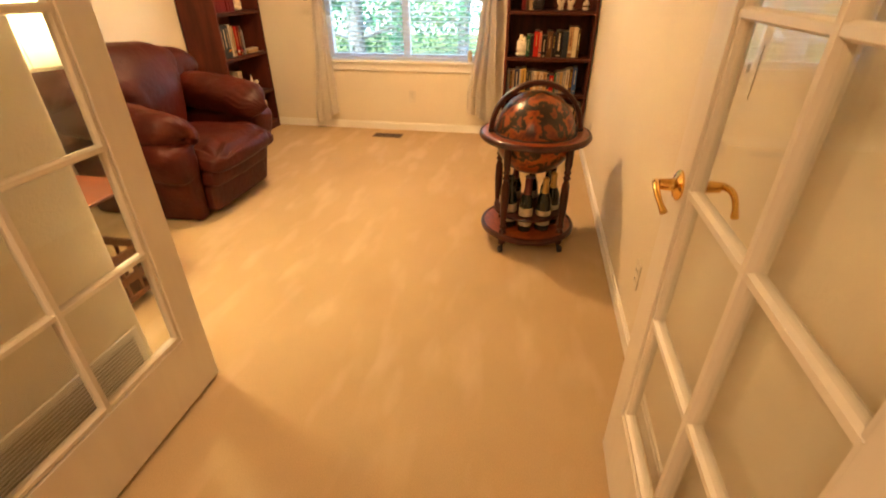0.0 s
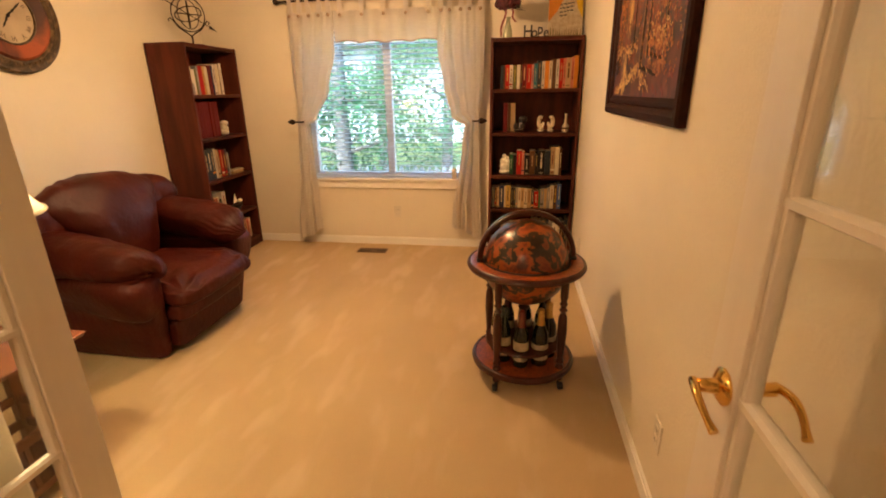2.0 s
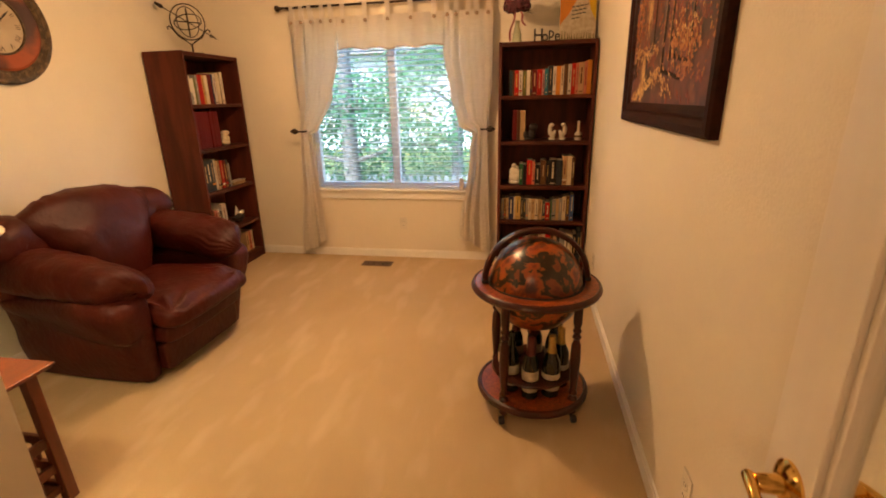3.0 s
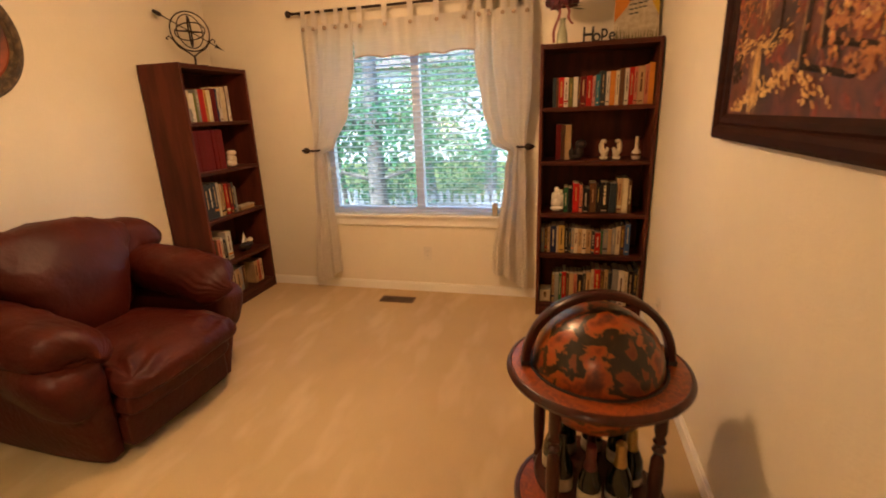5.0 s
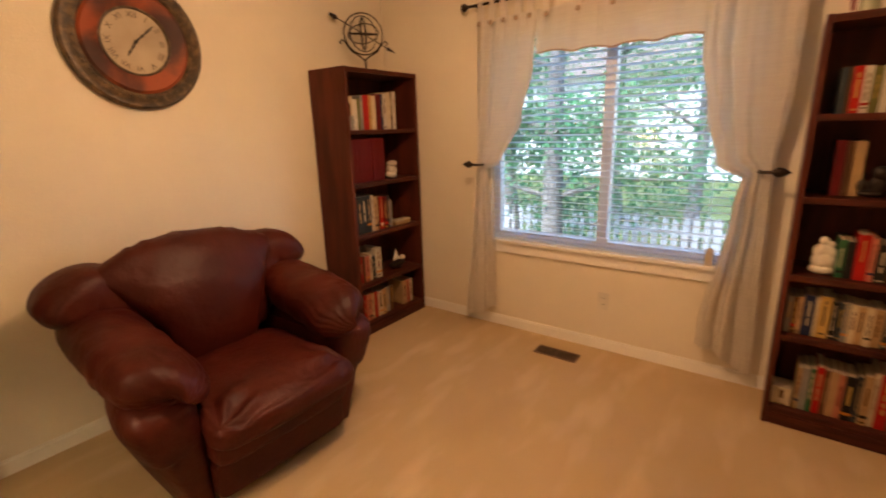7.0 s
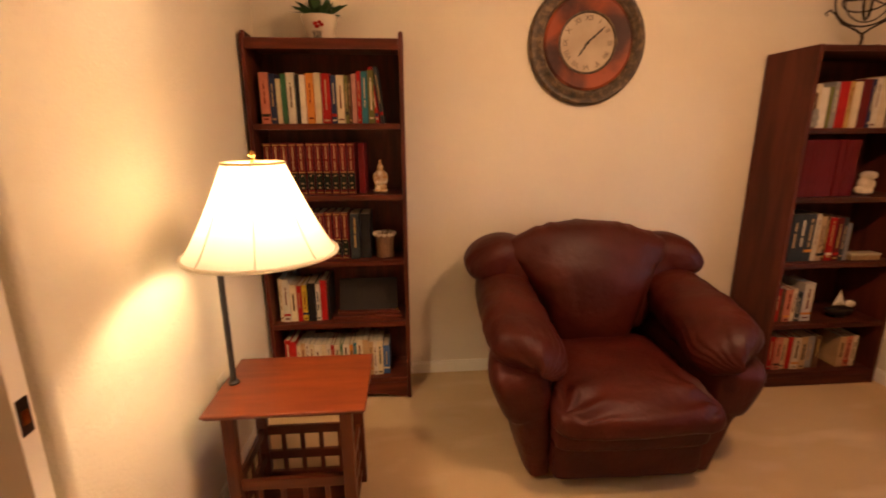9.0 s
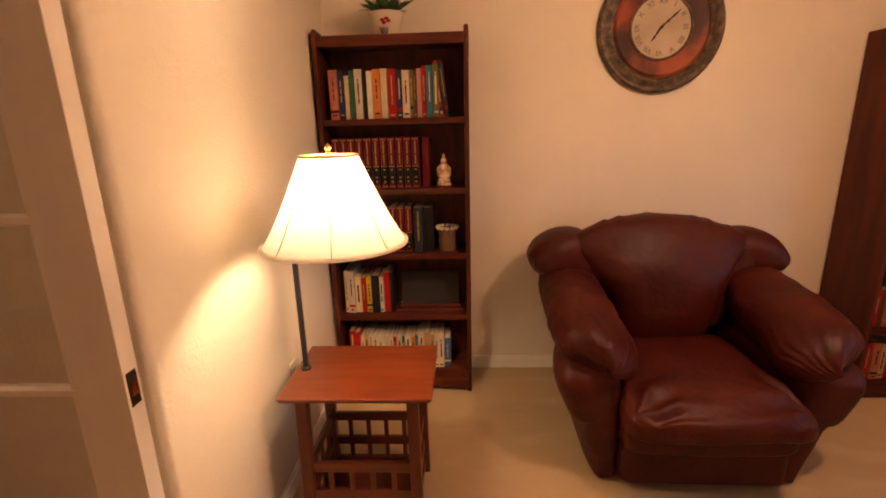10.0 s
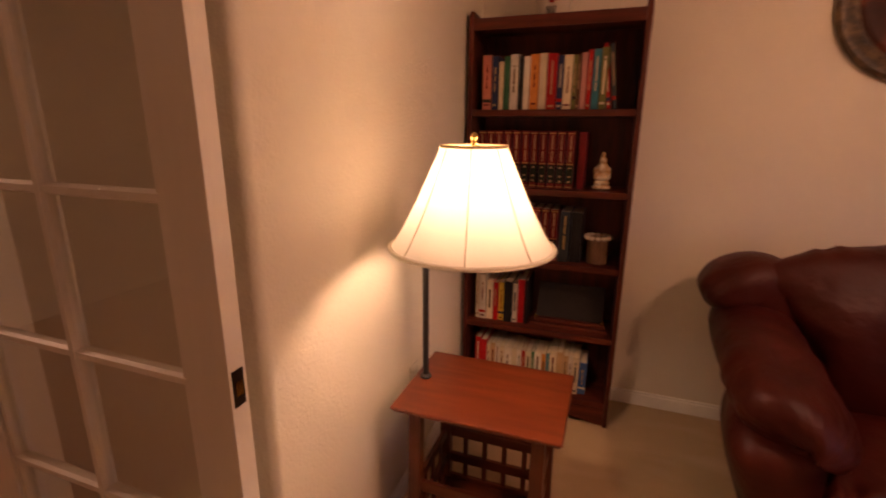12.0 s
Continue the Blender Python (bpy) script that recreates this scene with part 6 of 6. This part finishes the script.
bm = box(-0.15, 0.165, 0.03, 0.038, 0.02, 0.19, 0.002)
for v in bm.verts:
    v.co.y += (v.co.z - 0.02) * 0.45
part("panel", bm, mat("dark_glossy_panel", (0.016, 0.009, 0.007), None, 0.6, 6, spec=0.2), st, "dark glossy panel")
for x in (-0.15, 0.165):
    part("brass_pin", lathe([(0.004, 0.036), (0.006, 0.042), (0.003, 0.05)], 10, at=(x, 0.012, 0)), M_BRASS, st)
# candle on the sill
cnd = thing("candle_jar", "small cream ceramic house on the window sill", "ornament", m=pose(-0.672, 4.437, WZ0 + 0.0032))
part("body", box(-0.020, 0.020, -0.015, 0.015, 0, 0.075, 0.004), M_PORCELAIN, cnd)
part("roof", lathe([(0.026, 0.0755), (0.018, 0.09), (0.006, 0.102)], 4), M_PORCELAIN, cnd)

# ---------- outdoors ----------
GZ0 = -1.0
solid("ground", box(-400, 400, YN + T + 0.01, 900, GZ0 - 0.2, GZ0), M_LAWN, "green lawn behind the house")
fence = thing("picket_fence", "white picket fence across the back garden", "fence")
FY = 9.3
pk = bmesh.new()
prof_ = [(-0.045, 0), (0.045, 0), (0.045, 0.98), (0, 1.05), (-0.045, 0.98)]
fr_ = [[pk.verts.new((x, y, z)) for x, z in prof_] for y in (-0.01, 0.01)]
pk.faces.new(fr_[0]), pk.faces.new(fr_[1])
for i in range(5):
    pk.faces.new((fr_[0][i], fr_[0][(i + 1) % 5], fr_[1][(i + 1) % 5], fr_[1][i]))
pk_me = finish(pk, "picket", M_FENCE)
for i in range(90):
    o = new("picket", pk_me)
    o.parent = fence
    o.matrix_basis = pose(-11.5 + i * 0.145, FY, GZ0 + 0.02 * math.sin(i), 0, 0.6 * math.sin(i * 3.1), 0)
for z in (0.25, 0.78):
    part("fence_rail", box(-11.6, 1.6, FY + 0.012, FY + 0.05, GZ0 + z - 0.04, GZ0 + z + 0.04), M_FENCE, fence)
for i in range(6):
    x = -11.5 + i * 2.6
    part("post", box(x - 0.05, x + 0.05, FY + 0.05, FY + 0.15, GZ0, GZ0 + 1.0), M_FENCE, fence)

leaf_quads = [(-0.5, 0), (0, -0.30), (0.5, 0), (0, 0.30)]


def tree(label, at, height, trunk, lean, crown_r, low, n, seed):
    r_ = random.Random(seed)
    t = thing("tree", label, "tree", "garden trees", pose(at[0], at[1], GZ0))
    pts = [(lean * (k / 8) ** 1.5 + 0.05 * math.sin(k + seed), 0.03 * math.cos(k * 2), height * k / 8) for k in range(9)]
    bm = tube(pts, lambda u: trunk * (1 - 0.75 * u) + trunk * 0.4 * max(0, 0.08 - u) / 0.08, 12)
    ends = []
    for k in range(16):
        u = r_.uniform(low, 0.98)
        b = Vector(pts[min(8, int(u * 8))])
        a = r_.uniform(0, 6.28)
        ln = crown_r * r_.uniform(0.5, 1.0)
        e = b + Vector((math.cos(a) * ln, math.sin(a) * ln * 0.8, ln * r_.uniform(-0.1, 0.5)))
        tube([b, (b + e) / 2 + Vector((0, 0, 0.12)), e], lambda q: trunk * 0.25 * (1 - 0.85 * q), 6, bm=bm)
        ends += [(b + e) / 2, e, (b + 2 * e) / 3]
    part("trunk", bm, M_BARK, t, smooth=True)
    verts, faces = [], []
    for k in range(n):
        c = r_.choice(ends) + Vector((r_.gauss(0, 0.26), r_.gauss(0, 0.26), r_.gauss(0, 0.22))) * crown_r * 0.6
        s = r_.uniform(0.05, 0.095)
        q = Euler((r_.uniform(-1.2, 1.2), r_.uniform(-1.2, 1.2), r_.uniform(0, 6.28))).to_matrix()
        i0 = len(verts)
        verts += [c + q @ Vector((x * s, y * s, 0.12 * s * (1 if y else 0))) for x, y in leaf_quads]
        faces.append((i0, i0 + 1, i0 + 2, i0 + 3))
    me = bpy.data.meshes.new("crown")
    me.from_pydata(verts, [], faces)
    me.materials.append(M_LEAF)
    o = new("crown", me)
    o.parent = t
    return t


tree("slender grey-barked garden tree with thick green crown", (-2.75, 7.1), 6.2, 0.15, 0.25, 1.7, 0.30, 8600, 1)
tree("thin young garden tree with light green leaves", (-3.35, 7.6), 3.6, 0.055, -0.45, 1.2, 0.35, 4000, 2)
tree("leafy garden tree beyond the fence", (-5.2, 10.6), 6.5, 0.16, 0.3, 2.1, 0.22, 8000, 3)
tree("leafy garden tree beyond the fence", (-1.5, 10.2), 6.0, 0.14, -0.2, 1.8, 0.25, 6200, 4)
tree("broad leafy garden shrub tree", (0.1, 8.3), 4.4, 0.10, -0.3, 1.5, 0.2, 4700, 5)
tree("tall leafy garden tree", (-8.2, 11.5), 7.0, 0.18, 0.2, 2.4, 0.18, 12000, 6)
tree("tall leafy garden tree", (-4.0, 14.0), 8.0, 0.2, 0.2, 2.6, 0.3, 8600, 8)

M_SIDING = mat("pale_house_siding", (0.44, 0.48, 0.52), (0.40, 0.44, 0.48), 0.7, 2, stretch=(0.2, 0.2, 12))
M_ROOF = mat("grey_shingle", (0.16, 0.15, 0.15), (0.09, 0.085, 0.08), 0.9, 12)
hs_ = thing("house", "pale neighbouring house beyond the trees", "house", m=pose(-6.0, 24.0, GZ0))
part("wall", box(-9, 9, 0, 8, 0, 4.6), M_SIDING, hs_)
bm = bmesh.new()
e_ = [[bm.verts.new((x, y, z)) for y, z in ((-0.5, 4.6), (4, 7.0), (8.5, 4.6))] for x in (-9.4, 9.4)]
bm.faces.new(e_[0]), bm.faces.new(e_[1])
for i in range(3):
    bm.faces.new((e_[0][i], e_[0][(i + 1) % 3], e_[1][(i + 1) % 3], e_[1][i]))
part("roof", bm, M_ROOF, hs_)
